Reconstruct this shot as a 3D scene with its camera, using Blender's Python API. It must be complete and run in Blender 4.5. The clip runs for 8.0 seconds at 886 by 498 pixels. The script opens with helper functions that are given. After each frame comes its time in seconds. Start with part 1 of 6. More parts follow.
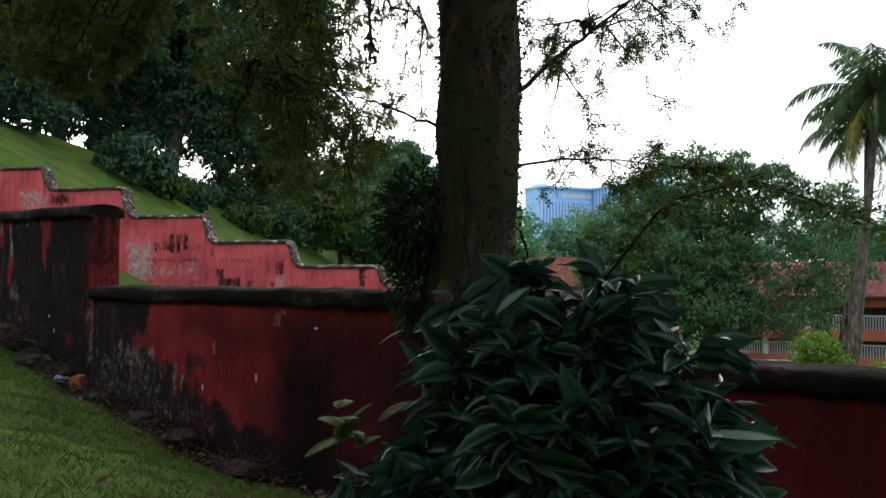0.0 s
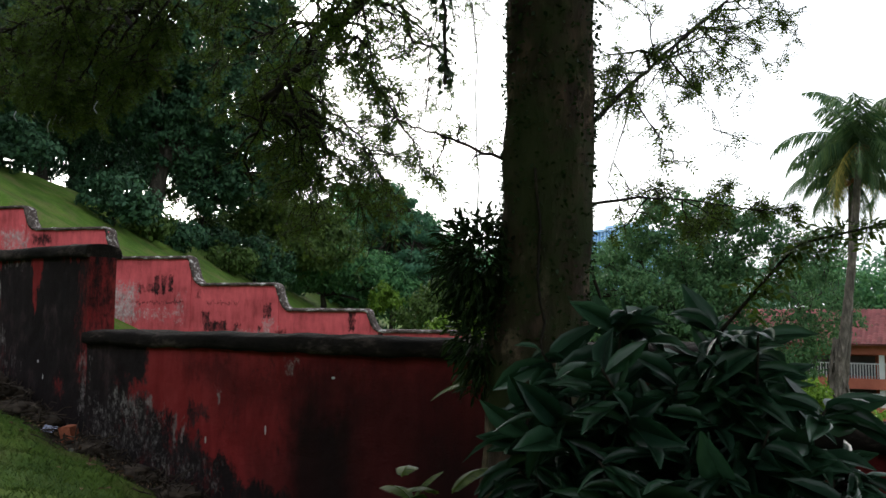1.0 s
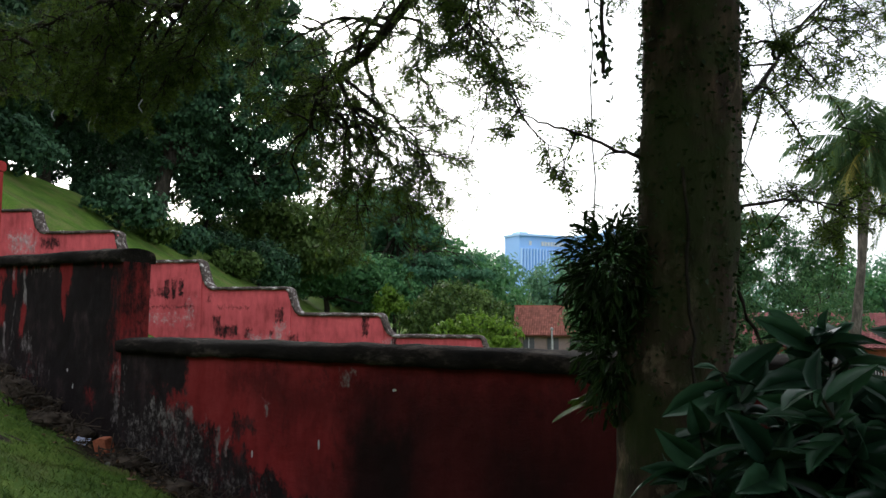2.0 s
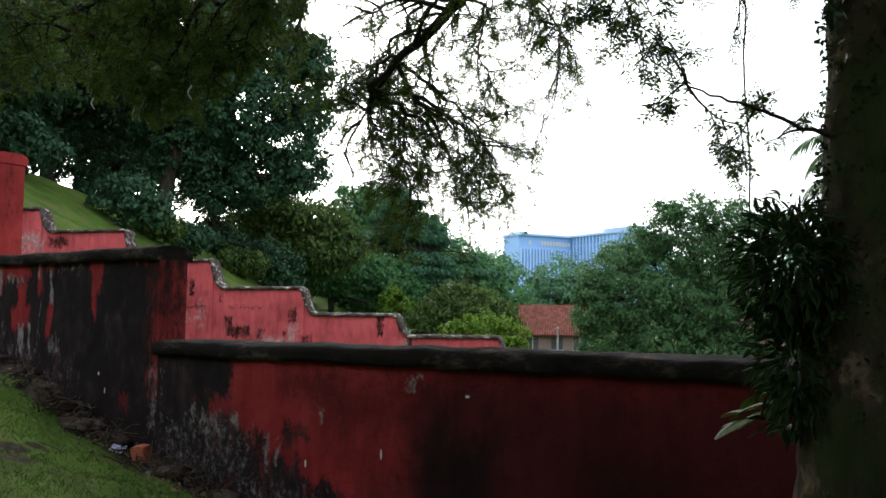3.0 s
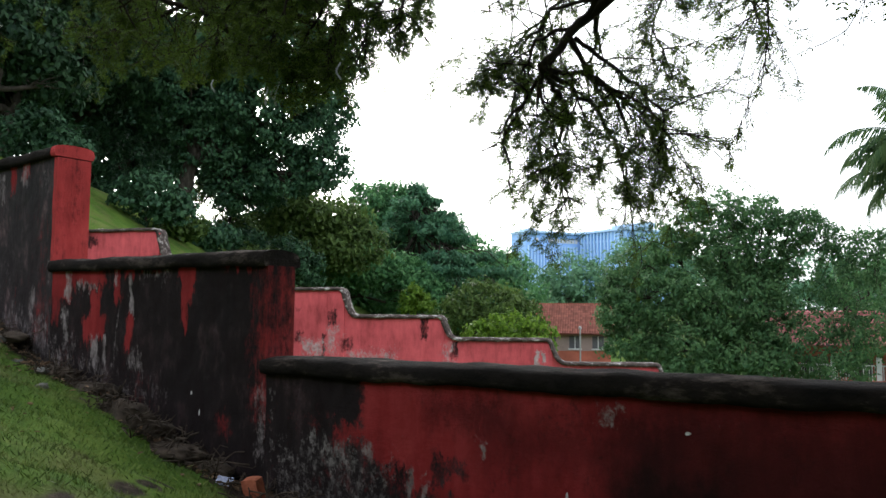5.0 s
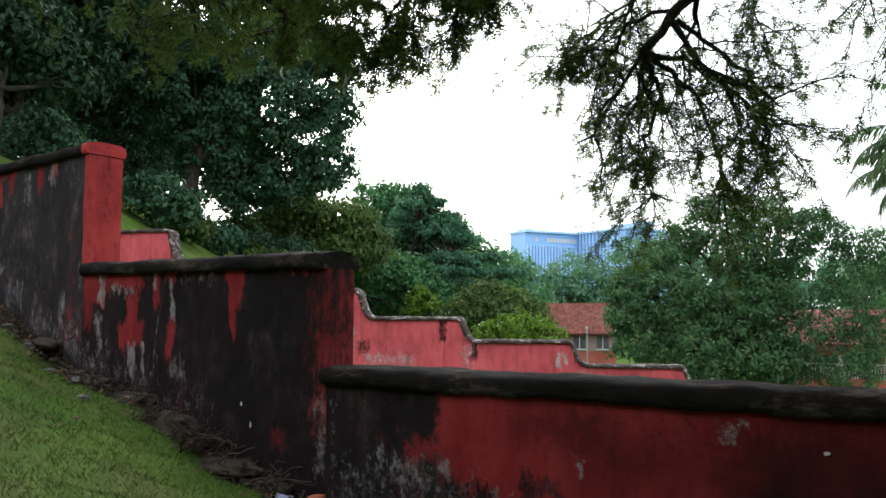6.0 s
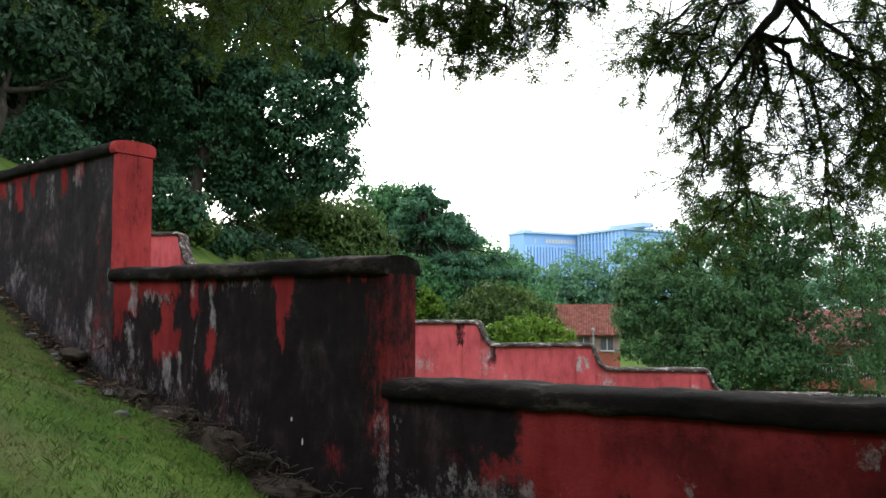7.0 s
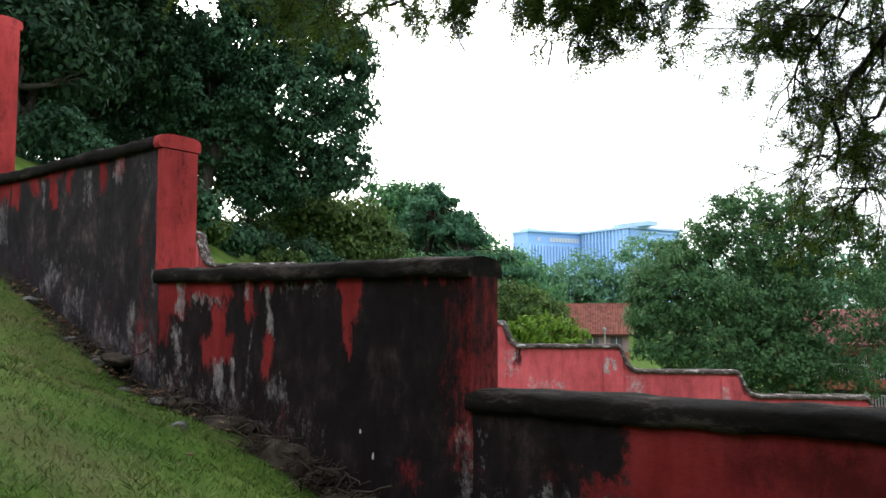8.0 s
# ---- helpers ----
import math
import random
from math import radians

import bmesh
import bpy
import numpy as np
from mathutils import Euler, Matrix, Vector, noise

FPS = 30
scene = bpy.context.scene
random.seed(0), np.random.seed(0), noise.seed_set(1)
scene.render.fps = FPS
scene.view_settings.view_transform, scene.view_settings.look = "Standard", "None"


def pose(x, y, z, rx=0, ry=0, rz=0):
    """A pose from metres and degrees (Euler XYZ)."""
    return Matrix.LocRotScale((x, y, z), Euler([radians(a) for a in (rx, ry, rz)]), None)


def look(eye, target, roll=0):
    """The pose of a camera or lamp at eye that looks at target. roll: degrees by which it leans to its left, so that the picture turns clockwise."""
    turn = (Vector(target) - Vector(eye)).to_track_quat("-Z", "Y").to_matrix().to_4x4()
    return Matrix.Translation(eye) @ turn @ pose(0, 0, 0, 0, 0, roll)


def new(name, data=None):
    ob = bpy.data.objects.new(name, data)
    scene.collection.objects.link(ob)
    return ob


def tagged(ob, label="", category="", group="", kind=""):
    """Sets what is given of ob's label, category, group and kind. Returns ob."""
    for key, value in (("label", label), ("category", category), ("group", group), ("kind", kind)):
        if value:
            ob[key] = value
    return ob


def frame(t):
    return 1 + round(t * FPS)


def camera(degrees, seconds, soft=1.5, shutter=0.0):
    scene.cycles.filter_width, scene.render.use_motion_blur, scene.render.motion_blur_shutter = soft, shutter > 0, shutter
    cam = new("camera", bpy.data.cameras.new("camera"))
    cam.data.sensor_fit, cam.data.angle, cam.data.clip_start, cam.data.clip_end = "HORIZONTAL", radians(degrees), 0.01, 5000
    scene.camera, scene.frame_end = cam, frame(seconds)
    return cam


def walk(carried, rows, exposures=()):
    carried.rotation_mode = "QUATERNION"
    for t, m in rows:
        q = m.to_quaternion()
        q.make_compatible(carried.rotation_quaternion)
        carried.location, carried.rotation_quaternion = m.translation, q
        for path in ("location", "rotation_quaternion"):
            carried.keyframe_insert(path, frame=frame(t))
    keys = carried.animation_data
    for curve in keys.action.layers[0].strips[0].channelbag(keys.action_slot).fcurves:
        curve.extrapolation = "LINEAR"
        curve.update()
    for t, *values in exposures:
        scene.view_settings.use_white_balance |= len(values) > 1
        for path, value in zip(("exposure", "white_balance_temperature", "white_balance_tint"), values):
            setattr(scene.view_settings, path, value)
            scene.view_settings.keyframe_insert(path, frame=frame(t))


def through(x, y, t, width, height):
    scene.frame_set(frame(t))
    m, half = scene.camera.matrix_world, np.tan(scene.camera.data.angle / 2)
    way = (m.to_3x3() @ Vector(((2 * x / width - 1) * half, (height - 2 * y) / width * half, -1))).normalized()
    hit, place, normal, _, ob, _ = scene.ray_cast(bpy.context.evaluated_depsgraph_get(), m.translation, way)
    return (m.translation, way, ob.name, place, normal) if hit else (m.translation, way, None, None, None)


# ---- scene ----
cam = camera(55.2, 8.0, shutter=0.12)
EXPOSURE = 2.1
METRES, EYE, TILT, LEAN, TURN = 4.5, 1.6, 1.7, 0.0, 40.5
ROWS = [
    (0.0, 0.0, 0.0, 0.0, -0.0, 0.0, 0.0),
    (0.5, -0.0286, 0.0408, 0.0018, -1.27, 2.5, -0.24),
    (1.0, -0.0645, 0.0684, 0.0012, -1.36, 2.97, -0.45),
    (1.5, -0.11, 0.093, 0.0059, -1.44, 3.17, -0.46),
    (3.0, -0.2471, 0.2084, 0.0055, -1.61, 3.17, -0.42),
    (3.5, -0.2937, 0.2519, 0.008, -1.64, 3.09, -0.11),
    (4.0, -0.3449, 0.3035, 0.0131, -1.63, 3.13, -0.33),
    (4.5, -0.4009, 0.3446, 0.0191, -1.32, 2.97, -0.41),
    (6.0, -0.5592, 0.4717, 0.0294, -1.42, 2.99, -0.09),
    (6.5, -0.6066, 0.5141, 0.0307, -1.51, 2.95, 0.11),
    (7.0, -0.6536, 0.5628, 0.0363, -1.57, 3.09, 0.22),
    (7.5, -0.707, 0.6036, 0.0419, -1.5, 3.09, -0.15),
    (8.0, -0.7552, 0.6461, 0.0438, -1.39, 2.99, 0.15),
]
walk(cam, [(t, pose(0, 0, EYE, TILT, LEAN, TURN) @ pose(METRES * x, METRES * y, METRES * z, 90 + pitch, roll, yaw)) for t, x, y, z, yaw, pitch, roll in ROWS],
     exposures=[(0.0, EXPOSURE - 0.25, 6120, 7), (4.0, EXPOSURE + 0.02, 6120, 7), (8.0, EXPOSURE + 0.30, 6120, 7)])

# ---------------------------------------------------------------- light
world = bpy.data.worlds.new("dusk_sky")
scene.world = world
world.use_nodes = True
wn, wl = world.node_tree.nodes, world.node_tree.links
sky = wn.new("ShaderNodeTexSky")
sky.sky_type = "NISHITA"
sky.sun_disc = False
SUN_ELEV, SUN_AZ = 24.0, -58.0          # degrees; azimuth from +Y towards +X
sky.sun_elevation, sky.sun_rotation = radians(SUN_ELEV), radians(SUN_AZ)
sky.air_density, sky.dust_density, sky.ozone_density = 1.0, 6.0, 1.0
bg = wn["Background"]
bg.inputs["Strength"].default_value = 0.15
thin_cloud = wn.new("ShaderNodeHueSaturation")
thin_cloud.inputs["Saturation"].default_value = 0.45
wl.new(sky.outputs["Color"], thin_cloud.inputs["Color"])
overcast = wn.new("ShaderNodeMix")
overcast.data_type = "RGBA"
overcast.inputs[0].default_value = 0.78
overcast.inputs[7].default_value = (2.75, 2.78, 2.85, 1)      # even layer of bright cloud
wl.new(thin_cloud.outputs["Color"], overcast.inputs[6])
wl.new(overcast.outputs[2], bg.inputs["Color"])
sun = new("sun", bpy.data.lights.new("sun", "SUN"))
sun.data.energy, sun.data.angle, sun.data.color = 0.5, radians(30), (1.0, 0.93, 0.85)
sd = Vector((math.sin(radians(SUN_AZ)) * math.cos(radians(SUN_ELEV)), math.cos(radians(SUN_AZ)) * math.cos(radians(SUN_ELEV)), math.sin(radians(SUN_ELEV))))
sun.matrix_world = look(sd * 50, (0, 0, 0))

rng = np.random.default_rng(7)


# ---------------------------------------------------------------- materials
class Mat:
    """Small wrapper round a node material."""

    def __init__(self, name, rough=0.8, spec=0.3):
        self.m = bpy.data.materials.new(name)
        self.m.use_nodes = True
        self.t = self.m.node_tree
        self.b = self.t.nodes["Principled BSDF"]
        self.b.inputs["Roughness"].default_value = rough
        self.b.inputs["Specular IOR Level"].default_value = spec
        self.co = None

    def node(self, kind, **kw):
        n = self.t.nodes.new(kind)
        for k, v in kw.items():
            n.inputs[k.replace("_", " ")].default_value = v
        return n

    def link(self, a, b):
        self.t.links.new(a, b)

    def coords(self):
        if self.co is None:
            g = self.t.nodes.new("ShaderNodeNewGeometry")
            self.co = g.outputs["Position"]
        return self.co

    def noise(self, scale, detail=5.0, stretch=(1, 1, 1), rough=0.6, shift=(0, 0, 0)):
        mp = self.t.nodes.new("ShaderNodeMapping")
        mp.inputs["Scale"].default_value = stretch
        mp.inputs["Location"].default_value = shift
        self.link(self.coords(), mp.inputs["Vector"])
        n = self.node("ShaderNodeTexNoise", Scale=scale, Detail=detail, Roughness=rough)
        self.link(mp.outputs["Vector"], n.inputs["Vector"])
        return n.outputs["Fac"]

    def ramp(self, fac, stops):
        r = self.t.nodes.new("ShaderNodeValToRGB")
        while len(r.color_ramp.elements) < len(stops):
            r.color_ramp.elements.new(0.5)
        for e, (p, c) in zip(r.color_ramp.elements, stops):
            e.position = p
            e.color = (*c, 1) if isinstance(c, tuple) else (c, c, c, 1)
        self.link(fac, r.inputs["Fac"])
        return r.outputs["Color"]

    def math(self, op, a, b=0.5, clamp=False):
        n = self.t.nodes.new("ShaderNodeMath")
        n.operation, n.use_clamp = op, clamp
        for i, v in enumerate((a, b)):
            if isinstance(v, (int, float)):
                n.inputs[i].default_value = v
            else:
                self.link(v, n.inputs[i])
        return n.outputs[0]

    def mix(self, fac, a, b):
        n = self.t.nodes.new("ShaderNodeMix")
        n.data_type = "RGBA"
        for i, v in ((0, fac), (6, a), (7, b)):
            if isinstance(v, (int, float)):
                n.inputs[i].default_value = v
            elif isinstance(v, tuple):
                n.inputs[i].default_value = (*v, 1)
            else:
                self.link(v, n.inputs[i])
        return n.outputs[2]

    def colour(self, c):
        if isinstance(c, tuple):
            self.b.inputs["Base Color"].default_value = (*c, 1)
        else:
            self.link(c, self.b.inputs["Base Color"])
        return self

    def bump(self, h, strength=0.4, distance=0.01):
        n = self.node("ShaderNodeBump", Strength=strength, Distance=distance)
        self.link(h, n.inputs["Height"])
        self.link(n.outputs["Normal"], self.b.inputs["Normal"])
        return self

    def axis(self, i):
        s = self.t.nodes.new("ShaderNodeSeparateXYZ")
        self.link(self.coords(), s.inputs[0])
        return s.outputs[i]

    def island(self):
        g = self.t.nodes.new("ShaderNodeNewGeometry")
        return g.outputs["Random Per Island"]


def leaf_mat(name, dark, light, through_amount=0.35, rough=0.45, patch=0.35, spec=0.12):
    """Leaf green that varies from leaf to leaf and from bough to bough, and lets some light through."""
    m = Mat(name, rough, spec)
    oi = m.t.nodes.new("ShaderNodeObjectInfo")
    own = m.math("FRACT", m.math("ADD", m.island(), oi.outputs["Random"]), 0)
    f = m.math("ADD", m.math("MULTIPLY", own, 0.55), m.math("MULTIPLY", m.noise(patch, 3), 0.5))
    mid = tuple((a + b) / 2 for a, b in zip(dark, light))
    c = m.ramp(f, [(0.15, dark), (0.55, mid), (0.9, light)])
    m.colour(c)
    tr = m.t.nodes.new("ShaderNodeBsdfTranslucent")
    m.link(c, tr.inputs["Color"])
    ms = m.t.nodes.new("ShaderNodeMixShader")
    ms.inputs[0].default_value = through_amount
    m.link(m.b.outputs[0], ms.inputs[1])
    m.link(tr.outputs[0], ms.inputs[2])
    m.link(ms.outputs[0], m.t.nodes["Material Output"].inputs["Surface"])
    return m.m


def bark_mat(name, dark, light, scale=14.0, moss=None):
    m = Mat(name, 0.9, 0.15)
    n = m.noise(scale, 8, (1, 1, 0.35), 0.7)
    c = m.ramp(n, [(0.36, dark), (0.52, tuple(a * 0.65 + b * 0.35 for a, b in zip(dark, light))), (0.66, light)])
    if moss:
        c = m.mix(m.ramp(m.noise(10, 8, (1, 1, 0.6), 0.74, (4, 4, 1)), [(0.56, 0.0), (0.64, 0.85)]), c, (0.17, 0.125, 0.085))
        c = m.mix(m.ramp(m.noise(4.5, 7, rough=0.7), [(0.44, 0.0), (0.60, 0.85)]), c, moss)
    m.colour(c)
    m.bump(n, 0.9, 0.02)
    return m.m


def wall_paint(name, base, layers, pales=(), stain_shade=(), red=(0.25, 0.023, 0.024), pale=(0.34, 0.30, 0.28), origin=None, rag=1.0, soot=1.0, tall=0.5, grain=1.0):
    """Old red lime paint under black mould, worn to pale plaster in places.
    layers: (x0, x1, z0, z1, soft edge, cover) of mould and of cleaner places, later ones over earlier ones;
    pales: the same with a weight, where plaster shows; the third list: the same with the strength of a dark film, for
    sooty stains and painted shade.
    origin: (x, y, cos, sin) of a wall that runs askew; else x runs along the wall."""
    m = Mat(name, 0.88, 0.12)
    px, pz = m.axis(0), m.axis(2)
    if origin:
        ox, oy, c0, s0 = origin
        px = m.math("ADD", m.math("MULTIPLY", m.math("SUBTRACT", px, ox), c0), m.math("MULTIPLY", m.math("SUBTRACT", m.axis(1), oy), s0))
    wx = m.math("ADD", px, m.math("MULTIPLY", m.math("SUBTRACT", m.noise(6.0, 9, (1, 1, 0.9 * tall), 0.76), 0.5), 0.34 * rag))
    wz = m.math("ADD", pz, m.math("MULTIPLY", m.math("SUBTRACT", m.noise(7.0, 9, (1.6, 1.6, tall), 0.78, (5, 0, 3)), 0.5), 0.55 * rag))

    def within(x0, x1, z0, z1, soft):
        dx = m.math("SUBTRACT", m.math("ABSOLUTE", m.math("SUBTRACT", wx, (x0 + x1) / 2), 0), (x1 - x0) / 2)
        dz = m.math("SUBTRACT", m.math("ABSOLUTE", m.math("SUBTRACT", wz, (z0 + z1) / 2), 0), (z1 - z0) / 2)
        n = m.node("ShaderNodeMapRange")
        n.interpolation_type = "SMOOTHSTEP"
        n.inputs["From Min"].default_value, n.inputs["From Max"].default_value = soft, -soft
        m.link(m.math("MAXIMUM", dx, dz), n.inputs["Value"])
        return n.outputs["Result"]

    def blend(a, target, mask):
        return m.math("ADD", a if not isinstance(a, float) else m.math("ADD", a, 0.0), m.math("MULTIPLY", m.math("SUBTRACT", target, a), mask))

    cover = base
    for x0, x1, z0, z1, soft, target in layers:
        cover = blend(cover, target, within(x0, x1, z0, z1, soft))
    runs = m.math("MULTIPLY", m.math("SUBTRACT", m.noise(5.0, 7, (3.0, 3.0, 0.22) if tall < 0.9 else (1.6, 1.6, 0.9), 0.68), 0.5), 1.1 * rag)
    blots = m.math("MULTIPLY", m.math("SUBTRACT", m.noise(3.4, 9, rough=0.74, shift=(1, 6, 2)), 0.5), 1.3 * rag)
    fine = m.math("MULTIPLY", m.math("SUBTRACT", m.noise(20 * grain, 9, (1.3, 1.3, 0.3 + 0.6 * tall), 0.85), 0.5), 1.9)
    mould = m.ramp(m.math("ADD", cover, m.math("ADD", runs, m.math("ADD", blots, fine))), [(0.24, 0.0), (0.42, 0.3), (0.62, 0.72), (0.86, 0.98)])
    tone = m.math("ADD", m.math("MULTIPLY", m.noise(1.1, 6), 0.6), m.math("MULTIPLY", m.noise(6, 7, (1.4, 1.4, 0.35)), 0.4))
    paint = m.ramp(tone, [(0.34, tuple(c * 0.5 for c in red)), (0.5, red), (0.66, tuple(min(1, c * 1.3 + 0.012) for c in red))])
    black = m.ramp(m.noise(5.2, 9, (1, 1, 0.5), 0.74), [(p, tuple(soot * k for k in q)) for p, q in ((0.36, (0.0045, 0.0045, 0.005)), (0.54, (0.0095, 0.009, 0.0095)), (0.64, (0.026, 0.018, 0.019)), (0.76, (0.07, 0.055, 0.055)))])
    c = m.mix(mould, paint, black)
    # soft darkening: sooty stains, and tree shade mixed into the paint colour
    for x0, x1, z0, z1, soft, amount in stain_shade:
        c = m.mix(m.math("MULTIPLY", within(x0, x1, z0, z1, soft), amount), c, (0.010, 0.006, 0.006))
    worn = m.noise(17 * grain, 9, (1.2, 1.2, 0.2 + 0.75 * tall), 0.84, (9, 2, 4))
    bare = 0.0
    for x0, x1, z0, z1, soft, weight in pales:
        k = m.math("MULTIPLY", within(x0, x1, z0, z1, soft), weight)
        bare = m.math("MAXIMUM", bare, k)
    chip = m.math("ADD", m.math("MULTIPLY", m.math("SUBTRACT", worn, 0.5), 2.4), m.math("MULTIPLY", bare, 0.62))
    c = m.mix(m.ramp(chip, [(0.34, 0.0), (0.72, 0.85)]), c, m.ramp(m.noise(9, 8, rough=0.75), [(0.35, tuple(k * 0.3 for k in pale)), (0.62, pale)]))
    m.colour(c)
    m.bump(m.math("ADD", m.noise(9, 9, rough=0.7), m.math("MULTIPLY", chip, 0.5)), 0.7, 0.014)
    return m.m


def cap_mat(name, dark, light, pale, scale=5.0):
    m = Mat(name, 0.95, 0.08)
    n = m.noise(scale, 9, (0.5, 1, 1.4), 0.74)
    c = m.ramp(n, [(0.36, dark), (0.54, light), (0.69, pale)])
    m.colour(c)
    m.bump(m.math("ADD", m.noise(14, 9, rough=0.72), n), 1.0, 0.02)
    return m.m


M = {}
# upper stretch: black, with short red and pale runs below the coping and greyed plaster along the grass
M["wall_upper"] = wall_paint("mouldy_red_paint_upper", 1.12, [
    (-11.1, -10.4, 1.7, 2.9, 0.25, 0.98), (-13.7, -11.75, 3.19, 3.3, 0.04, 0.45), (-12.95, -12.80, 2.98, 3.3, 0.05, 0.0), (-12.20, -12.06, 2.93, 3.3, 0.05, 0.0), (-12.55, -12.4, 3.05, 3.3, 0.04, 0.1),
    (-11.9, -11.8, 3.05, 3.3, 0.04, 0.1), (-11.33, -11.21, 3.0, 3.3, 0.04, 0.0), (-11.08, -10.90, 3.1, 3.3, 0.04, 0.1), (-13.5, -13.0, 3.05, 3.3, 0.06, 0.1), (-10.75, -10.4, 1.55, 1.95, 0.1, 0.66)],
    pales=[(-13.3, -13.05, 2.6, 3.05, 0.08, 0.9), (-12.35, -12.27, 2.92, 3.22, 0.03, 1.0), (-11.08, -10.92, 3.02, 3.25, 0.05, 1.1), (-11.6, -11.4, 2.85, 3.2, 0.08, 0.7), (-10.7, -10.5, 2.9, 3.2, 0.08, 0.55),
           (-12.35, -11.9, 2.12, 2.42, 0.12, 0.85), (-11.95, -11.45, 1.85, 2.15, 0.12, 0.85), (-11.4, -10.9, 1.62, 1.88, 0.1, 0.75), (-10.95, -10.4, 1.35, 1.75, 0.1, 0.8), (-10.8, -10.7, 1.7, 2.0, 0.04, 0.9), (-10.5, -10.4, 2.1, 2.3, 0.05, 1.0), (-13.6, -11.0, 1.9, 2.6, 0.3, 0.35)], pale=(0.33, 0.28, 0.285), soot=3.2)
# middle stretch: streaked at its upper end, deep black below a single red run, dark red along its end
M["wall_middle"] = wall_paint("mouldy_red_paint_middle", 1.22, [
    (-10.4, -9.0, 1.2, 2.3, 0.15, 1.02), (-10.4, -10.03, 1.92, 2.3, 0.05, 0.0), (-10.4, -10.2, 1.70, 2.0, 0.06, 0.3), (-10.1, -9.46, 2.04, 2.3, 0.05, 0.0), (-9.68, -9.53, 1.55, 1.98, 0.04, 0.0), (-9.80, -9.44, 1.56, 1.76, 0.05, 0.15),
    (-9.31, -9.21, 1.88, 2.3, 0.03, 0.0), (-9.15, -8.95, 2.10, 2.3, 0.04, 0.1), (-9.11, -9.0, 1.50, 1.74, 0.04, 0.15), (-8.9, -8.5, 2.11, 2.3, 0.04, 0.45), (-8.41, -8.15, 2.02, 2.3, 0.03, 0.0), (-8.35, -8.18, 1.86, 2.12, 0.03, 0.0), (-8.32, -8.24, 1.70, 1.95, 0.03, 0.15),
    (-7.50, -7.25, 1.0, 2.12, 0.10, 0.74), (-7.85, -7.3, 2.12, 2.25, 0.03, 0.55), (-7.84, -7.66, 0.93, 1.07, 0.06, 0.56), (-9.1, -8.6, 1.0, 1.3, 0.12, 0.9)],
    pales=[(-10.13, -10.03, 1.92, 2.15, 0.03, 1.1), (-10.16, -10.04, 1.5, 1.82, 0.05, 0.95), (-9.95, -9.55, 2.0, 2.07, 0.04, 1.0), (-9.30, -9.24, 2.02, 2.15, 0.03, 1.0), (-9.07, -9.0, 1.74, 2.1, 0.025, 1.1), (-9.64, -9.55, 1.36, 1.6, 0.03, 1.05),
           (-9.48, -9.40, 1.38, 1.62, 0.03, 1.05), (-9.28, -9.24, 1.4, 1.8, 0.03, 0.85), (-9.9, -9.2, 1.25, 1.42, 0.08, 0.6), (-10.4, -9.9, 1.25, 1.6, 0.12, 0.65), (-8.9, -8.5, 2.05, 2.15, 0.05, 0.75), (-7.44, -7.26, 0.75, 1.3, 0.06, 0.65), (-9.2, -8.5, 1.05, 1.35, 0.15, 0.5), (-9.05, -8.8, 1.3, 1.5, 0.06, 0.7)], pale=(0.42, 0.36, 0.36), soot=1.2)
# lower stretch: clean red with soft sooty stains and, to the right, tree shade put into the paint; black and grey at
# its upper end and along its foot
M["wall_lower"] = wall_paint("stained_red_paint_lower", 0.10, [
    (-7.4, -6.38, 1.10, 1.5, 0.08, 1.15), (-7.4, -6.60, -0.3, 1.14, 0.12, 1.05), (-6.75, -6.35, -0.3, 0.98, 0.10, 1.0), (-6.4, -6.02, -0.3, 0.88, 0.09, 1.0), (-6.1, -5.65, -0.3, 0.74, 0.06, 0.85), (-5.8, -5.3, -0.3, 0.64, 0.06, 0.85), (-5.4, -4.7, -0.3, 0.50, 0.08, 0.9), (-4.8, -1.8, -0.3, 0.40, 0.1, 0.9),
    (-5.82, -5.60, 0.86, 1.0, 0.06, 0.70), (-6.60, -6.42, 0.98, 1.08, 0.05, 0.35), (-5.0, -4.85, 1.20, 1.38, 0.06, 0.45)],
    pales=[(-7.3, -7.22, 0.5, 1.3, 0.05, 0.55), (-6.84, -6.78, 0.9, 1.05, 0.02, 1.1), (-7.2, -6.1, 0.45, 0.98, 0.15, 0.62), (-6.75, -6.45, 0.78, 1.0, 0.08, 0.8), (-6.38, -6.30, 0.9, 1.0, 0.03, 1.0), (-6.03, -5.97, 0.70, 0.90, 0.02, 1.05), (-5.90, -5.84, 0.73, 0.88, 0.02, 1.05), (-5.5, -5.46, 1.02, 1.12, 0.015, 1.0), (-4.75, -4.6, 1.27, 1.34, 0.03, 0.8), (-6.2, -5.4, 0.4, 0.62, 0.1, 0.55)],
    stain_shade=[(-5.85, -5.3, 1.17, 1.32, 0.12, 0.55), (-5.5, -4.55, 0.98, 1.25, 0.25, 0.55), (-4.72, -4.12, -0.3, 1.02, 0.16, 0.93), (-4.6, -4.35, 0.9, 1.25, 0.12, 0.7), (-4.5, -1.8, -0.3, 1.45, 0.35, 0.78), (-5.1, -4.7, -0.3, 0.75, 0.2, 0.6), (-3.6, -3.1, -0.3, 0.95, 0.2, 0.7), (-2.9, -2.0, -0.3, 0.8, 0.25, 0.75), (-1.9, 6.0, -1.0, 1.3, 0.1, 0.55)], pale=(0.36, 0.32, 0.31), soot=1.5, tall=0.95)
FAR_PAINT = (-15.05, 15.2, 0.887, 0.462)
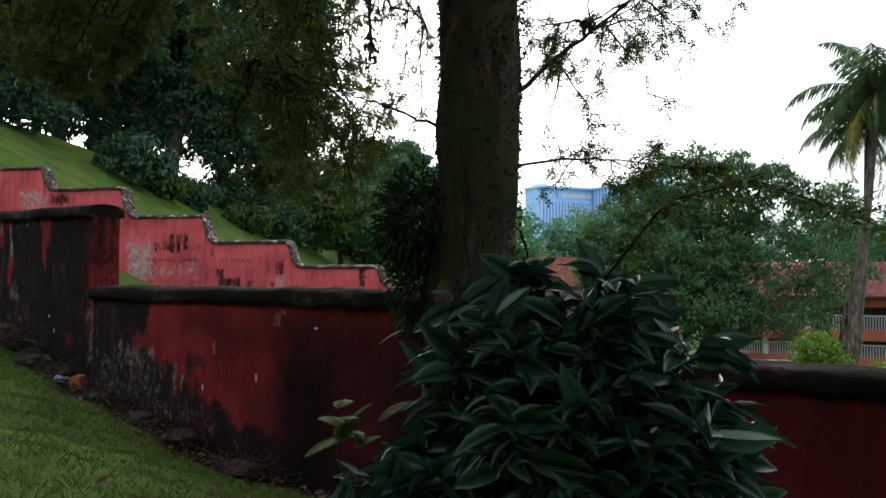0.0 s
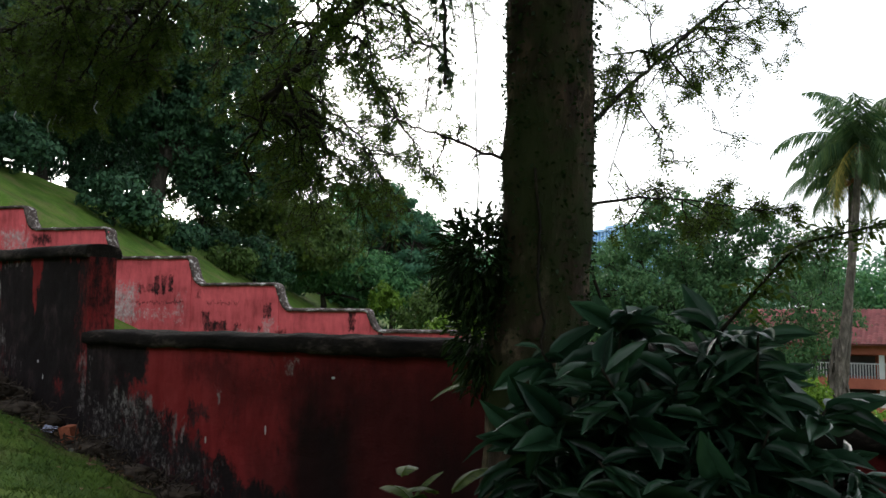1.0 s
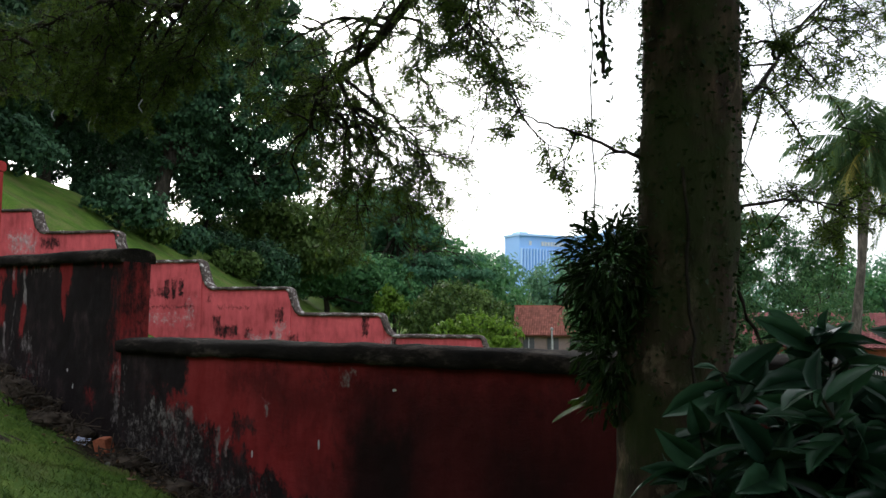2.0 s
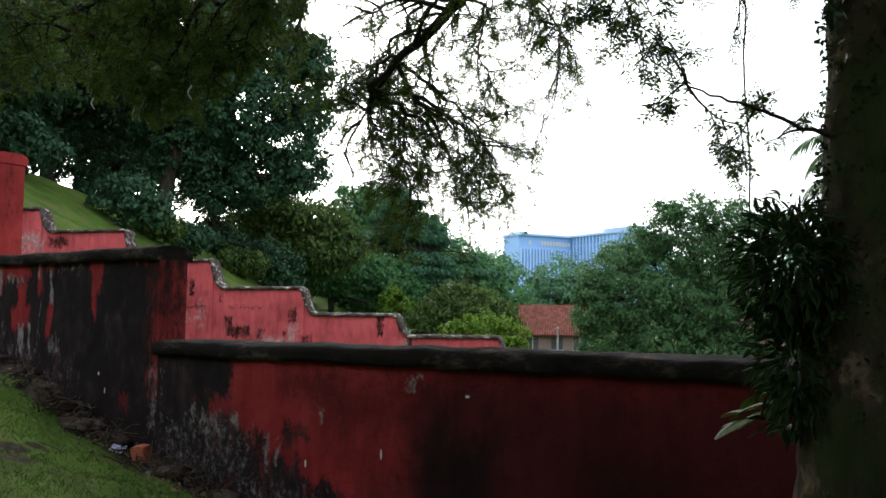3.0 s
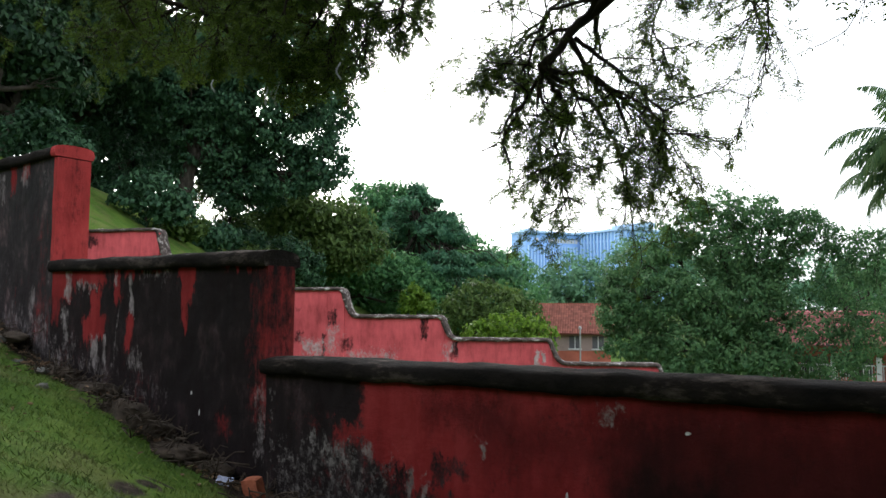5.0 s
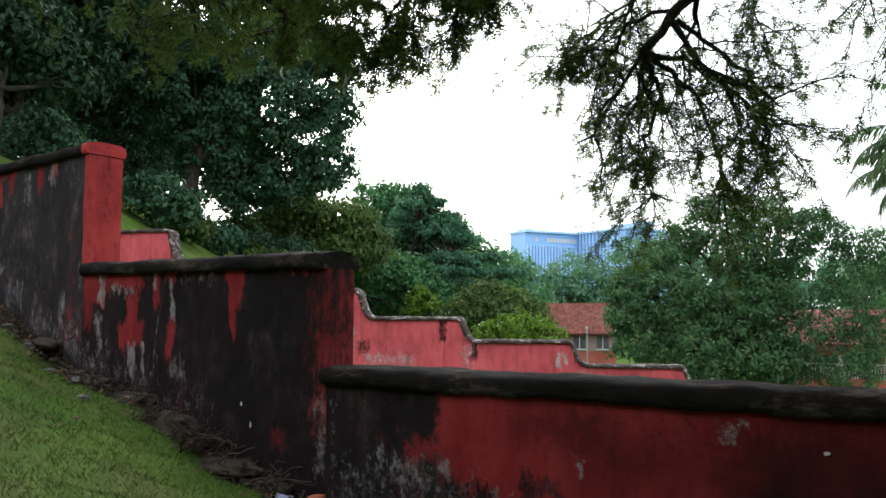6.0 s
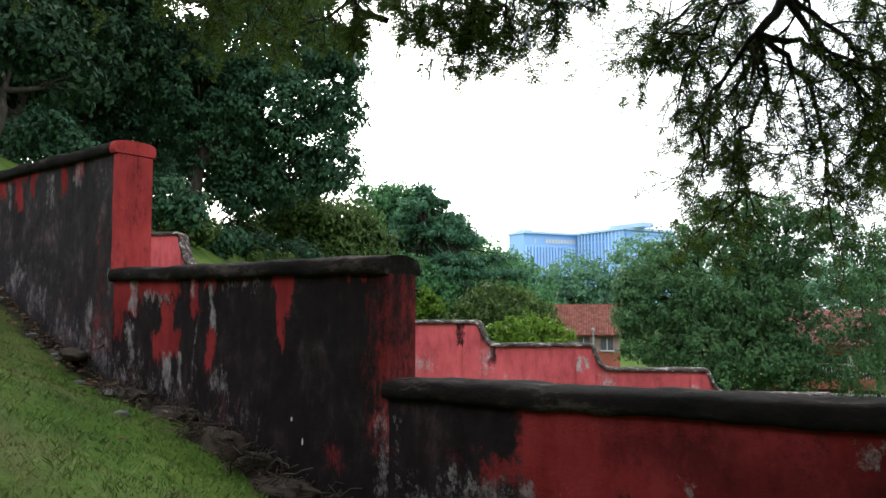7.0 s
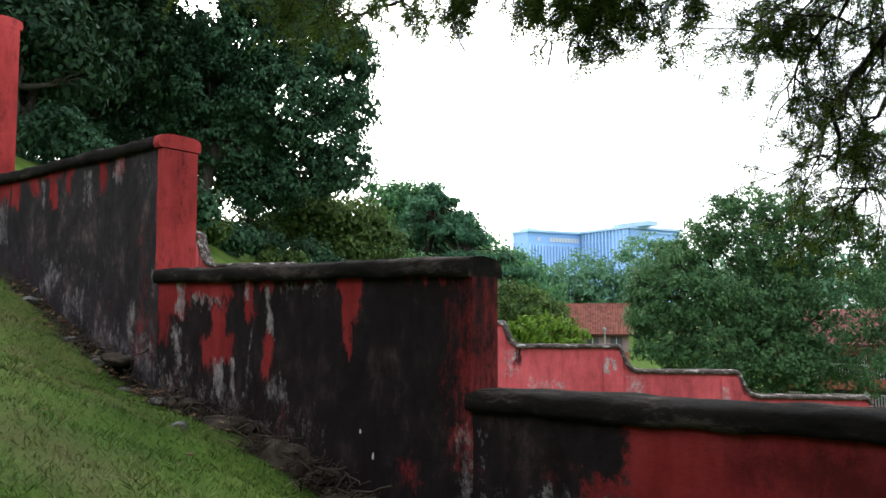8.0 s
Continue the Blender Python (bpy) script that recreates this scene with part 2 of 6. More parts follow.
M["far_wall"] = wall_paint("faded_red_paint", -0.02, [
    (-6.4, -5.75, 2.2, 2.45, 0.08, 0.58), (-5.9, -5.75, 2.2, 2.66, 0.03, 0.78), (-5.68, -5.55, 2.2, 2.68, 0.03, 0.78), (-5.48, -5.38, 2.2, 2.68, 0.03, 0.78), (-6.4, -5.0, 1.93, 1.99, 0.02, 0.64), (-4.5, -3.8, 1.22, 1.5, 0.08, 0.74), (-4.55, -4.3, 1.5, 1.75, 0.05, 0.64), (-3.66, -3.46, 1.16, 1.42, 0.05, 0.72), (-4.4, -3.5, 1.93, 1.98, 0.02, 0.58), (-2.82, -2.6, 1.58, 1.97, 0.03, 0.74),
    (-2.97, -2.89, 0.8, 1.4, 0.02, 0.72), (-4.7, -4.55, 2.05, 2.35, 0.05, 0.58), (-0.58, -0.38, 1.25, 1.8, 0.03, 0.68), (0.15, 0.33, 0.8, 1.25, 0.03, 0.68), (-9.6, -9.0, 3.5, 3.8, 0.1, 0.67), (-2.5, -2.2, 1.0, 1.3, 0.1, 0.62)],
    pales=[(-7.2, -6.35, 1.4, 2.5, 0.25, 1.02), (-6.4, -5.2, 1.5, 1.85, 0.25, 0.79), (-3.5, -2.9, 0.85, 1.25, 0.25, 1.14), (-2.9, -2.5, 0.85, 1.6, 0.25, 0.91), (-2.4, -1.1, 0.7, 1.02, 0.25, 0.97), (2.06, 2.17, 0.72, 1.03, 0.02, 1.8), (2.22, 2.32, 0.75, 1.0, 0.02, 1.8), (-0.1, 0.25, 0.6, 1.3, 0.25, 0.85), (0.4, 1.3, 0.3, 0.62, 0.25, 0.79), (-10.6, -9.6, 3.3, 4.0, 0.25, 0.85), (-5.3, -5.0, 1.4, 2.2, 0.25, 0.79), (4.4, 4.6, 0.0, 0.5, 0.05, 0.8), (2.5, 2.9, 0.2, 0.75, 0.25, 0.91)],
    stain_shade=[(-7.3, -4.8, 1.3, 2.4, 0.4, 0.12), (-4.8, -2.4, 1.0, 2.0, 0.3, 0.10)], red=(0.54, 0.092, 0.104), pale=(0.55, 0.49, 0.49), origin=FAR_PAINT, rag=1.1, tall=0.8, grain=0.5)
# light put into the colour: upper ends a brighter red, lower ends duller
M["lit_end"] = wall_paint("lit_red_paint", 0.20, [], red=(0.40, 0.045, 0.045))
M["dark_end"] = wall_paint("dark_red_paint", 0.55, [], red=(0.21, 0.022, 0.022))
M["near_cap"] = cap_mat("mouldy_cap", (0.006, 0.0055, 0.005), (0.018, 0.014, 0.0125), (0.10, 0.078, 0.066))
M["far_cap"] = cap_mat("weathered_cap", (0.025, 0.02, 0.018), (0.095, 0.072, 0.065), (0.72, 0.68, 0.66), 7.0)
M["bark"] = bark_mat("rough_bark", (0.014, 0.010, 0.008), (0.105, 0.066, 0.045), 13, (0.028, 0.038, 0.012))
M["far_bark"] = bark_mat("dark_bark", (0.02, 0.017, 0.013), (0.07, 0.06, 0.048), 6)
M["twig"] = bark_mat("twig_bark", (0.012, 0.010, 0.008), (0.04, 0.03, 0.02), 30)
M["palm_bark"] = bark_mat("palm_bark", (0.05, 0.042, 0.036), (0.19, 0.16, 0.135), 5)
M["pinnate"] = leaf_mat("feathery_leaf", (0.018, 0.036, 0.008), (0.105, 0.155, 0.022), 0.42, 0.5, 0.8)
M["big_leaf"] = leaf_mat("glossy_leaf", (0.008, 0.026, 0.016), (0.040, 0.100, 0.050), 0.25, 0.36, 5.0, 0.4)
M["fern"] = leaf_mat("fern_frond", (0.008, 0.020, 0.006), (0.03, 0.055, 0.012), 0.25, 0.5, 3.0)
M["light_fern"] = leaf_mat("pale_frond", (0.030, 0.060, 0.008), (0.095, 0.135, 0.018), 0.35, 0.5, 3.0)
M["dark_tree"] = leaf_mat("dark_tree_leaf", (0.012, 0.040, 0.024), (0.070, 0.146, 0.068), 0.2, 0.5, 0.25)
# darkened copy of the dark tree's green, with hill shade put into it
M["shade_tree"] = leaf_mat("shaded_leaf", (0.008, 0.026, 0.014), (0.044, 0.088, 0.036), 0.2, 0.5, 0.25)
M["olive_tree"] = leaf_mat("olive_tree_leaf", (0.035, 0.07, 0.018), (0.12, 0.18, 0.045), 0.35, 0.5, 0.25)
M["green_tree"] = leaf_mat("green_tree_leaf", (0.034, 0.11, 0.05), (0.14, 0.30, 0.105), 0.4, 0.5, 0.2)
M["lime_tree"] = leaf_mat("lime_bush_leaf", (0.06, 0.13, 0.015), (0.19, 0.30, 0.035), 0.4, 0.45, 0.6)
# airy, tiered and distant leaves: bluish haze put into their greens
M["airy_tree"] = leaf_mat("airy_tree_leaf", (0.036, 0.098, 0.044), (0.135, 0.240, 0.092), 0.4, 0.5, 0.3)
M["layer_tree"] = leaf_mat("tiered_tree_leaf", (0.03, 0.095, 0.058), (0.11, 0.24, 0.12), 0.3, 0.5, 0.2)
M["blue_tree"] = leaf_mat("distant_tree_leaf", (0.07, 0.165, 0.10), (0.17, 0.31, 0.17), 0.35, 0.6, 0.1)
M["palm_leaf"] = leaf_mat("palm_leaf", (0.03, 0.075, 0.035), (0.11, 0.16, 0.055), 0.3, 0.35, 0.5)


BARE_EARTH = [(-6.18, 1.77, 0.16), (-6.97, 2.67, 0.1), (-7.18, 2.86, 0.12), (-6.37, 2.28, 0.14), (-6.87, 2.48, 0.12)]


def dry_patches(m):
    return m.ramp(m.math("ADD", m.noise(0.8, 7, shift=(2.1, 0.4, 0), rough=0.62), m.math("MULTIPLY", m.noise(9, 5), 0.12)), [(0.57, 0.0), (0.72, 0.5)])


def ground_mat():
    m = Mat("mown_grass", 0.95, 0.1)
    n = m.math("ADD", m.math("MULTIPLY", m.noise(0.9, 6), 0.6), m.math("MULTIPLY", m.noise(22, 5), 0.4))
    c = m.ramp(n, [(0.3, (0.024, 0.054, 0.008)), (0.5, (0.064, 0.115, 0.016)), (0.7, (0.13, 0.175, 0.034))])
    c = m.mix(dry_patches(m), c, (0.13, 0.10, 0.05))
    # bare litter strip at the foot of the wall
    dist = m.math("ABSOLUTE", m.math("SUBTRACT", m.axis(1), 3.75))
    strip = m.math("ADD", m.math("MULTIPLY", dist, -1.5), m.math("MULTIPLY", m.noise(2.2, 6), 1.5))
    soil = m.ramp(m.noise(16, 7), [(0.35, (0.016, 0.013, 0.010)), (0.6, (0.045, 0.034, 0.024)), (0.75, (0.10, 0.08, 0.06))])
    c = m.mix(m.ramp(strip, [(0.22, 0.0), (0.42, 1.0)]), c, soil)
    for x, y, r0 in BARE_EARTH:
        dx, dy = m.math("SUBTRACT", m.axis(0), x), m.math("SUBTRACT", m.axis(1), y)
        d = m.math("SQRT", m.math("ADD", m.math("MULTIPLY", dx, dx), m.math("MULTIPLY", dy, dy)))
        d = m.math("ADD", m.math("DIVIDE", d, r0), m.math("MULTIPLY", m.math("SUBTRACT", m.noise(9, 6), 0.5), 1.4))
        c = m.mix(m.ramp(d, [(0.6, 1.0), (1.0, 0.0)]), c, soil)
    m.colour(c)
    m.bump(m.noise(40, 6), 0.8, 0.03)
    return m.m


def blade_mat():
    m = Mat("grass_blade", 0.6, 0.2)
    f = m.math("ADD", m.math("MULTIPLY", m.island(), 0.45), m.math("MULTIPLY", m.noise(1.6, 6, rough=0.65), 0.6))
    c = m.ramp(f, [(0.25, (0.020, 0.050, 0.008)), (0.52, (0.070, 0.122, 0.018)), (0.85, (0.18, 0.23, 0.048))])
    m.colour(m.mix(dry_patches(m), c, (0.19, 0.145, 0.07)))
    return m.m


M["ground"] = ground_mat()
M["grass_blade"] = blade_mat()


def plain(name, c, rough=0.7, vary=0.25, scale=3.0, spec=0.3, metal=0.0):
    m = Mat(name, rough, spec)
    m.b.inputs["Metallic"].default_value = metal
    m.colour(m.ramp(m.noise(scale, 6), [(0.3, tuple(v * (1 - vary) for v in c)), (0.7, tuple(min(1, v * (1 + vary)) for v in c))]))
    m.bump(m.noise(scale * 8, 5), 0.25, 0.01)
    return m.m


def tile_roof_mat(name, c):
    m = Mat(name, 0.8, 0.2)
    m.colour(m.ramp(m.math("ADD", m.math("MULTIPLY", m.island(), 0.5), m.math("MULTIPLY", m.noise(0.6, 5), 0.5)), [(0.25, tuple(v * 0.65 for v in c)), (0.75, tuple(v * 1.25 for v in c))]))
    return m.m


M["plaster"] = plain("bare_white_plaster", (0.62, 0.60, 0.58), 0.9, 0.15, 30)
M["pod"] = plain("pale_seed_pod", (0.34, 0.34, 0.37), 0.7, 0.2, 40)
M["scrap"] = plain("blue_white_plastic", (0.42, 0.45, 0.62), 0.4, 0.2, 30)
M["post"] = plain("grey_white_post", (0.40, 0.40, 0.41), 0.6, 0.1, 2)
M["brick"] = plain("broken_brick", (0.36, 0.11, 0.06), 0.9, 0.3, 25)
M["stone"] = plain("grey_stone", (0.115, 0.11, 0.10), 0.9, 0.4, 20)
M["dead_leaf"] = leaf_mat("dead_leaf", (0.06, 0.030, 0.016), (0.30, 0.20, 0.13), 0.2, 0.7, 3)
M["root"] = plain("dry_root", (0.05, 0.036, 0.026), 0.95, 0.5, 20)
M["roof"] = tile_roof_mat("clay_tile", (0.26, 0.095, 0.07))
M["faded_roof"] = tile_roof_mat("faded_tile", (0.23, 0.075, 0.075))
M["dry_frond"] = leaf_mat("yellow_palm_leaf", (0.16, 0.13, 0.03), (0.34, 0.30, 0.07), 0.3, 0.5, 0.5)
M["white"] = plain("weathered_white", (0.62, 0.62, 0.62), 0.8, 0.12, 1.5)
M["house_red"] = plain("house_red_paint", (0.40, 0.12, 0.08), 0.85, 0.25, 0.8)
M["pink_wall"] = plain("pinkish_plaster", (0.34, 0.25, 0.23), 0.85, 0.2, 0.8)
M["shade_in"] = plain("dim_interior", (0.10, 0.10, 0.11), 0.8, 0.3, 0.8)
# blue of the distance haze put into the tower's facade, trim and glass
M["tower_wall"] = plain("hazy_blue_facade", (0.29, 0.49, 0.86), 0.6, 0.05, 0.05)
M["tower_light"] = plain("pale_facade_trim", (0.46, 0.65, 0.92), 0.6, 0.05, 0.05)
M["tower_glass"] = plain("hazy_curtain_glass", (0.19, 0.38, 0.74), 0.25, 0.08, 0.05, 0.5)


# ---------------------------------------------------------------- mesh helpers
def mesh_object(name, verts, faces, material, parent=None, label="", smooth=False):
    me = bpy.data.meshes.new(name)
    me.from_pydata([tuple(v) for v in verts], [], [tuple(f) for f in faces])
    me.materials.append(material)
    if smooth:
        me.polygons.foreach_set("use_smooth", np.ones(len(me.polygons), dtype=bool))
    me.update()
    ob = new(name, me)
    if parent:
        ob.parent = parent
    if label:
        tagged(ob, label=label)
    return ob


def quads_object(name, verts, material, parent=None, label=""):
    """One mesh of separate four-cornered pieces; verts: n x 4 x 3."""
    v = np.asarray(verts, dtype=np.float32).reshape(-1, 3)
    n = len(v) // 4
    me = bpy.data.meshes.new(name)
    me.vertices.add(n * 4)
    me.vertices.foreach_set("co", v.ravel())
    me.loops.add(n * 4)
    me.loops.foreach_set("vertex_index", np.arange(n * 4, dtype=np.int32))
    me.polygons.add(n)
    me.polygons.foreach_set("loop_start", np.arange(0, n * 4, 4, dtype=np.int32))
    me.polygons.foreach_set("loop_total", np.full(n, 4, dtype=np.int32))
    me.materials.append(material)
    me.update(calc_edges=True)
    ob = new(name, me)
    if parent:
        ob.parent = parent
    if label:
        tagged(ob, label=label)
    return ob


def part(name, bm, material, parent, label="", smooth=False):
    me = bpy.data.meshes.new(name)
    bm.to_mesh(me)
    bm.free()
    me.materials.append(material)
    if smooth:
        me.polygons.foreach_set("use_smooth", np.ones(len(me.polygons), dtype=bool))
    ob = new(name, me)
    if parent:
        ob.parent = parent
    if label:
        tagged(ob, label=label)
    return ob


def box(bm, x0, x1, y0, y1, z0, z1, m=None):
    r = bmesh.ops.create_cube(bm, size=1)
    mt = Matrix.Translation(((x0 + x1) / 2, (y0 + y1) / 2, (z0 + z1) / 2)) @ Matrix.Diagonal((x1 - x0, y1 - y0, z1 - z0, 1))
    bmesh.ops.transform(bm, matrix=(m or Matrix()) @ mt, verts=r["verts"])
    return r["verts"]


def empty(name, loc, label, category, group="", kind=""):
    e = new(name)
    e.location = loc
    return tagged(e, label, category, group, kind)


def tube_arrays(path, radii, sides, verts, faces):
    """Adds a tapered tube along a path to the lists."""
    base = len(verts)
    path = [Vector(p) for p in path]
    for i, p in enumerate(path):
        d = (path[min(i + 1, len(path) - 1)] - path[max(i - 1, 0)]).normalized()
        a = d.orthogonal().normalized() if abs(d.z) > 0.9 else d.cross(Vector((0, 0, 1))).normalized()
        b = d.cross(a)
        for k in range(sides):
            w = 2 * math.pi * k / sides
            verts.append(p + (a * math.cos(w) + b * math.sin(w)) * radii[i])
    for i in range(len(path) - 1):
        for k in range(sides):
            q = (k + 1) % sides
            faces.append((base + i * sides + k, base + i * sides + q, base + (i + 1) * sides + q, base + (i + 1) * sides + k))
    faces.append(tuple(base + (len(path) - 1) * sides + k for k in range(sides)))


def wander(a, b, n, amount, r):
    """A crooked path from a to b."""
    a, b = np.array(a, float), np.array(b, float)
    t = np.linspace(0, 1, n)[:, None]
    off = r.normal(0, amount, (n, 3)) * np.sin(np.pi * t)
    return a + (b - a) * t + off


# ---------------------------------------------------------------- ground
def smooth01(a, b, v):
    t = np.clip((v - a) / (b - a), 0, 1)
    return t * t * (3 - 2 * t)


FOOT_X = [-60, -40, -28, -13.1, -10.5, -8.86, -7.4, -5.55, -4.7, -2.0, 3, 20, 60, 120]
FOOT_Z = [11, 10.3, 7.8, 2.42, 1.33, 0.98, 0.56, 0.26, 0.16, -0.02, -0.25, -1.4, -3.6, -4.5]


HOLLOW = [2.3, 1.91, 1.65, 1.61, 1.7, 1.1, 0.6, 0.5]      # depth of the hollow between the walls, down the slope


def ground_z(x, y):
    x, y = np.asarray(x, float), np.asarray(y, float)
    beyond = np.clip(y - 3.7, 0, None)
    s = x + 0.72 * np.minimum(beyond, 60) * smooth01(0, 3, beyond)
    z = np.interp(s, FOOT_X, FOOT_Z)
    z = z - 0.055 * np.clip(y - 18, 0, 60)
    # hollow between the two walls; behind the far wall the slope stands higher
    u = (x + 15.05) * 0.887 + (y - 15.2) * 0.462
    v = -(x + 15.05) * 0.462 + (y - 15.2) * 0.887
    z = z - np.interp(u, [-16, -9, -7.2, -6.0, -4.5, 0, 8, 16], HOLLOW) * smooth01(3.9, 5.6, y) * (1 - smooth01(0.3, 2.2, v))
    z = z - 0.95 * smooth01(0.6, 7, v) * smooth01(-18, -10, u) - 1.1 * smooth01(0.4, 5, v) * smooth01(-4.5, 0, u)
    # bank that falls towards the foot of the wall, then the flatter ground of the path
    near = np.clip(3.7 - y, 0, None)
    bank = 0.33 * np.minimum(near, 1.9) - 0.30 * smooth01(1.9, 3.6, near) * smooth01(-9, -5, x)
    z = z + np.where(y < 3.7, bank, 0)
    # unseen hillside added behind the path, to block low light from that side
    z = z + 0.42 * np.clip(-3.5 - y, 0, 22)
    return z


def rough_ground(x, y):
    z = ground_z(x, y)
    f = np.exp(-((np.asarray(x) + 5) ** 2 + np.asarray(y) ** 2) / 900)
    w = 0.03 * np.sin(3.1 * x + 1.3 * y) * np.sin(2.3 * y - 0.7 * x) + 0.018 * np.sin(7.3 * x - 4.1 * y + 1) + 0.012 * np.sin(13.1 * y + 5.7 * x)
    return z + f * w


def axis_steps(lo, hi, fine_lo, fine_hi, fine, grow):
    c = list(np.arange(fine_lo, fine_hi, fine))
    st = fine
    while c[-1] < hi:
        st *= grow
        c.append(c[-1] + st)
    st = fine
    while c[0] > lo:
        st *= grow
        c.insert(0, c[0] - st)
    return np.array(c)


def build_ground():
    xs = axis_steps(-1500, 1500, -14, 2, 0.11, 1.09)
    ys = axis_steps(-1500, 1500, -0.5, 5, 0.11, 1.09)
    X, Y = np.meshgrid(xs, ys)
    Z = rough_ground(X, Y)
    v = np.stack([X, Y, Z], -1).reshape(-1, 3)
    nx, ny = len(xs), len(ys)
    i = (np.arange(ny - 1)[:, None] * nx + np.arange(nx - 1)[None]).ravel()
    f = np.stack([i, i + 1, i + nx + 1, i + nx], -1)
    ob = mesh_object("ground", v.tolist(), f.tolist(), M["ground"], smooth=True)
    tagged(ob, "sloping mown grass hillside with bare litter along the wall", "ground", kind="structure")


build_ground()


# ---------------------------------------------------------------- near wall
def rib(profile, xs, m, r, rough=0.006):
    """Skin of a cross-section (y, z) swept along x, slightly uneven."""
    verts, faces = [], []
    n = len(profile)
    for x in xs:
        for y, z in profile:
            d = noise.noise_vector(Vector((x * 2.3, y * 3, z * 3))) * rough * 1.6 + noise.noise_vector(Vector((x * 7, y * 9, z * 9))) * rough
            verts.append(m @ (Vector((x, y, z)) + d))
    for i in range(len(xs) - 1):
        for k in range(n):
            q = (k + 1) % n
            faces.append((i * n + k, i * n + q, (i + 1) * n + q, (i + 1) * n + k))
    k0 = len(verts)
    verts += [v.copy() for v in verts[:n]] + [v.copy() for v in verts[k0 - n:k0]]
    faces.append(tuple(reversed(range(k0, k0 + n))))
    faces.append(tuple(range(k0 + n, k0 + 2 * n)))
    return verts, faces


NEAR_Y, THICK = 3.74, 0.30
near_wall = empty("wall_near", (0, NEAR_Y, 0), "old stepped garden wall, red paint under black mould", "wall", kind="structure")
near_wall.location = (0, 0, 0)


def near_section(x0, x1, top, bottom, paint, drop=0.0, THICK=0.30, red_end=False):
    w = x1 - x0
    cap_h = 0.118
    grid = [NEAR_Y, NEAR_Y + THICK]
    prof = [(grid[0], z) for z in np.arange(bottom, top - cap_h + 0.02, 0.12)] + [(grid[0], top - cap_h + 0.02)] + [(grid[1], top - cap_h + 0.02), (grid[1], bottom)]
    xs = np.arange(x0, x1 + 0.001, w / max(2, round(w / 0.12)))
    v, f = rib(prof, xs, Matrix(), None, 0.007)
    mesh_object("wall_section", v, f, M[paint], near_wall, smooth=False)
    # rounded coping, leaning out a little on both sides
    a, b, h = NEAR_Y - 0.045, NEAR_Y + THICK + 0.045, top - cap_h
    mid, half = (a + b) / 2, (b - a) / 2
    prof = [(a + 0.012, h), (a, h + 0.03)]
    for k in range(11):
        w2 = math.pi * (1 - k / 10)
        prof.append((mid + half * math.cos(w2), h + 0.060 + (cap_h - 0.060) * math.sin(w2) ** 0.55))
    prof += [(b, h + 0.03), (b - 0.012, h)]
    xs = np.linspace(x0 - 0.02, x1 - (0.06 if red_end else 0.0) + 0.01, max(4, round(w / 0.07)))
    v, f = rib([(y, z) for y, z in prof], xs, Matrix(), None, 0.011)
    if drop:
        for p in v:
            p.z -= drop * (p.x - x0) / w
    mesh_object("coping", v, f, M["near_cap"], near_wall, "rounded plaster coping black with mould", smooth=True)
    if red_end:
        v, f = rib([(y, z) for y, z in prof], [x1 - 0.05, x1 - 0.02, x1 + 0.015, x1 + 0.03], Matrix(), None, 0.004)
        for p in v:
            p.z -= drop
        mesh_object("coping_end", v, f, M["lit_end"], near_wall, "painted end of the coping")


def end_face(x, top, bottom, material, THICK=0.30):
    """Plastered end of a higher section, with a slight pier edge and a small drip moulding under the coping."""
    v, f = rib([(NEAR_Y - 0.012, z) for z in np.arange(bottom, top - 0.02, 0.1)] + [(NEAR_Y - 0.012, top - 0.02), (NEAR_Y + THICK + 0.012, top - 0.02), (NEAR_Y + THICK + 0.012, bottom)],
               [x - 0.05, x - 0.02, x + 0.012], Matrix(), None, 0.005)
    mesh_object("end_pier", v, f, material, near_wall, "plastered wall end in red paint")


near_section(-18.0, -13.67, 5.12, 1.6, "wall_upper", red_end=True)
near_section(-13.668, -10.38, 3.36, 0.9, "wall_upper", red_end=True)
near_section(-10.378, -7.31, 2.28, 0.3, "wall_middle", 0.05, 0.24)
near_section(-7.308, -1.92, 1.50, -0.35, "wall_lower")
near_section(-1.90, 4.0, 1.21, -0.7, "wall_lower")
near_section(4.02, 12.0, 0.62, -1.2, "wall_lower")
end_face(-13.65, 5.02, 3.27, M["lit_end"])
end_face(-10.36, 3.25, 2.17, M["lit_end"])
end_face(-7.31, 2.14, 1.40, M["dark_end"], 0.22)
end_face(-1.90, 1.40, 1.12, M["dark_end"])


# scars where the plaster has chipped to white
for i, (x, z, w, h) in enumerate([(-8.05, 1.06, 0.008, 0.024), (-8.16, 1.20, 0.006, 0.012), (-4.94, 0.86, 0.006, 0.030), (-5.6, 0.74, 0.006, 0.026), (-4.3, 1.24, 0.012, 0.008)]):
    bm = bmesh.new()
    bmesh.ops.create_circle(bm, cap_ends=True, segments=9, radius=1)
    ext = bmesh.ops.extrude_face_region(bm, geom=bm.faces[:])
    bmesh.ops.translate(bm, vec=(0, 0, 1), verts=[g for g in ext["geom"] if isinstance(g, bmesh.types.BMVert)])
    for q in bm.verts:
        k = 1 + 0.5 * noise.noise(Vector((q.co.x * 1.7 + i * 5, q.co.y * 1.7, i)))
        q.co = Vector((x + q.co.x * w * k, NEAR_Y - 0.006 + q.co.z * 0.012, z + q.co.y * h * k))
    bmesh.ops.recalc_face_normals(bm, faces=bm.faces[:])
    part("plaster_scar", bm, M["plaster"], near_wall, "small white chip in the plaster")


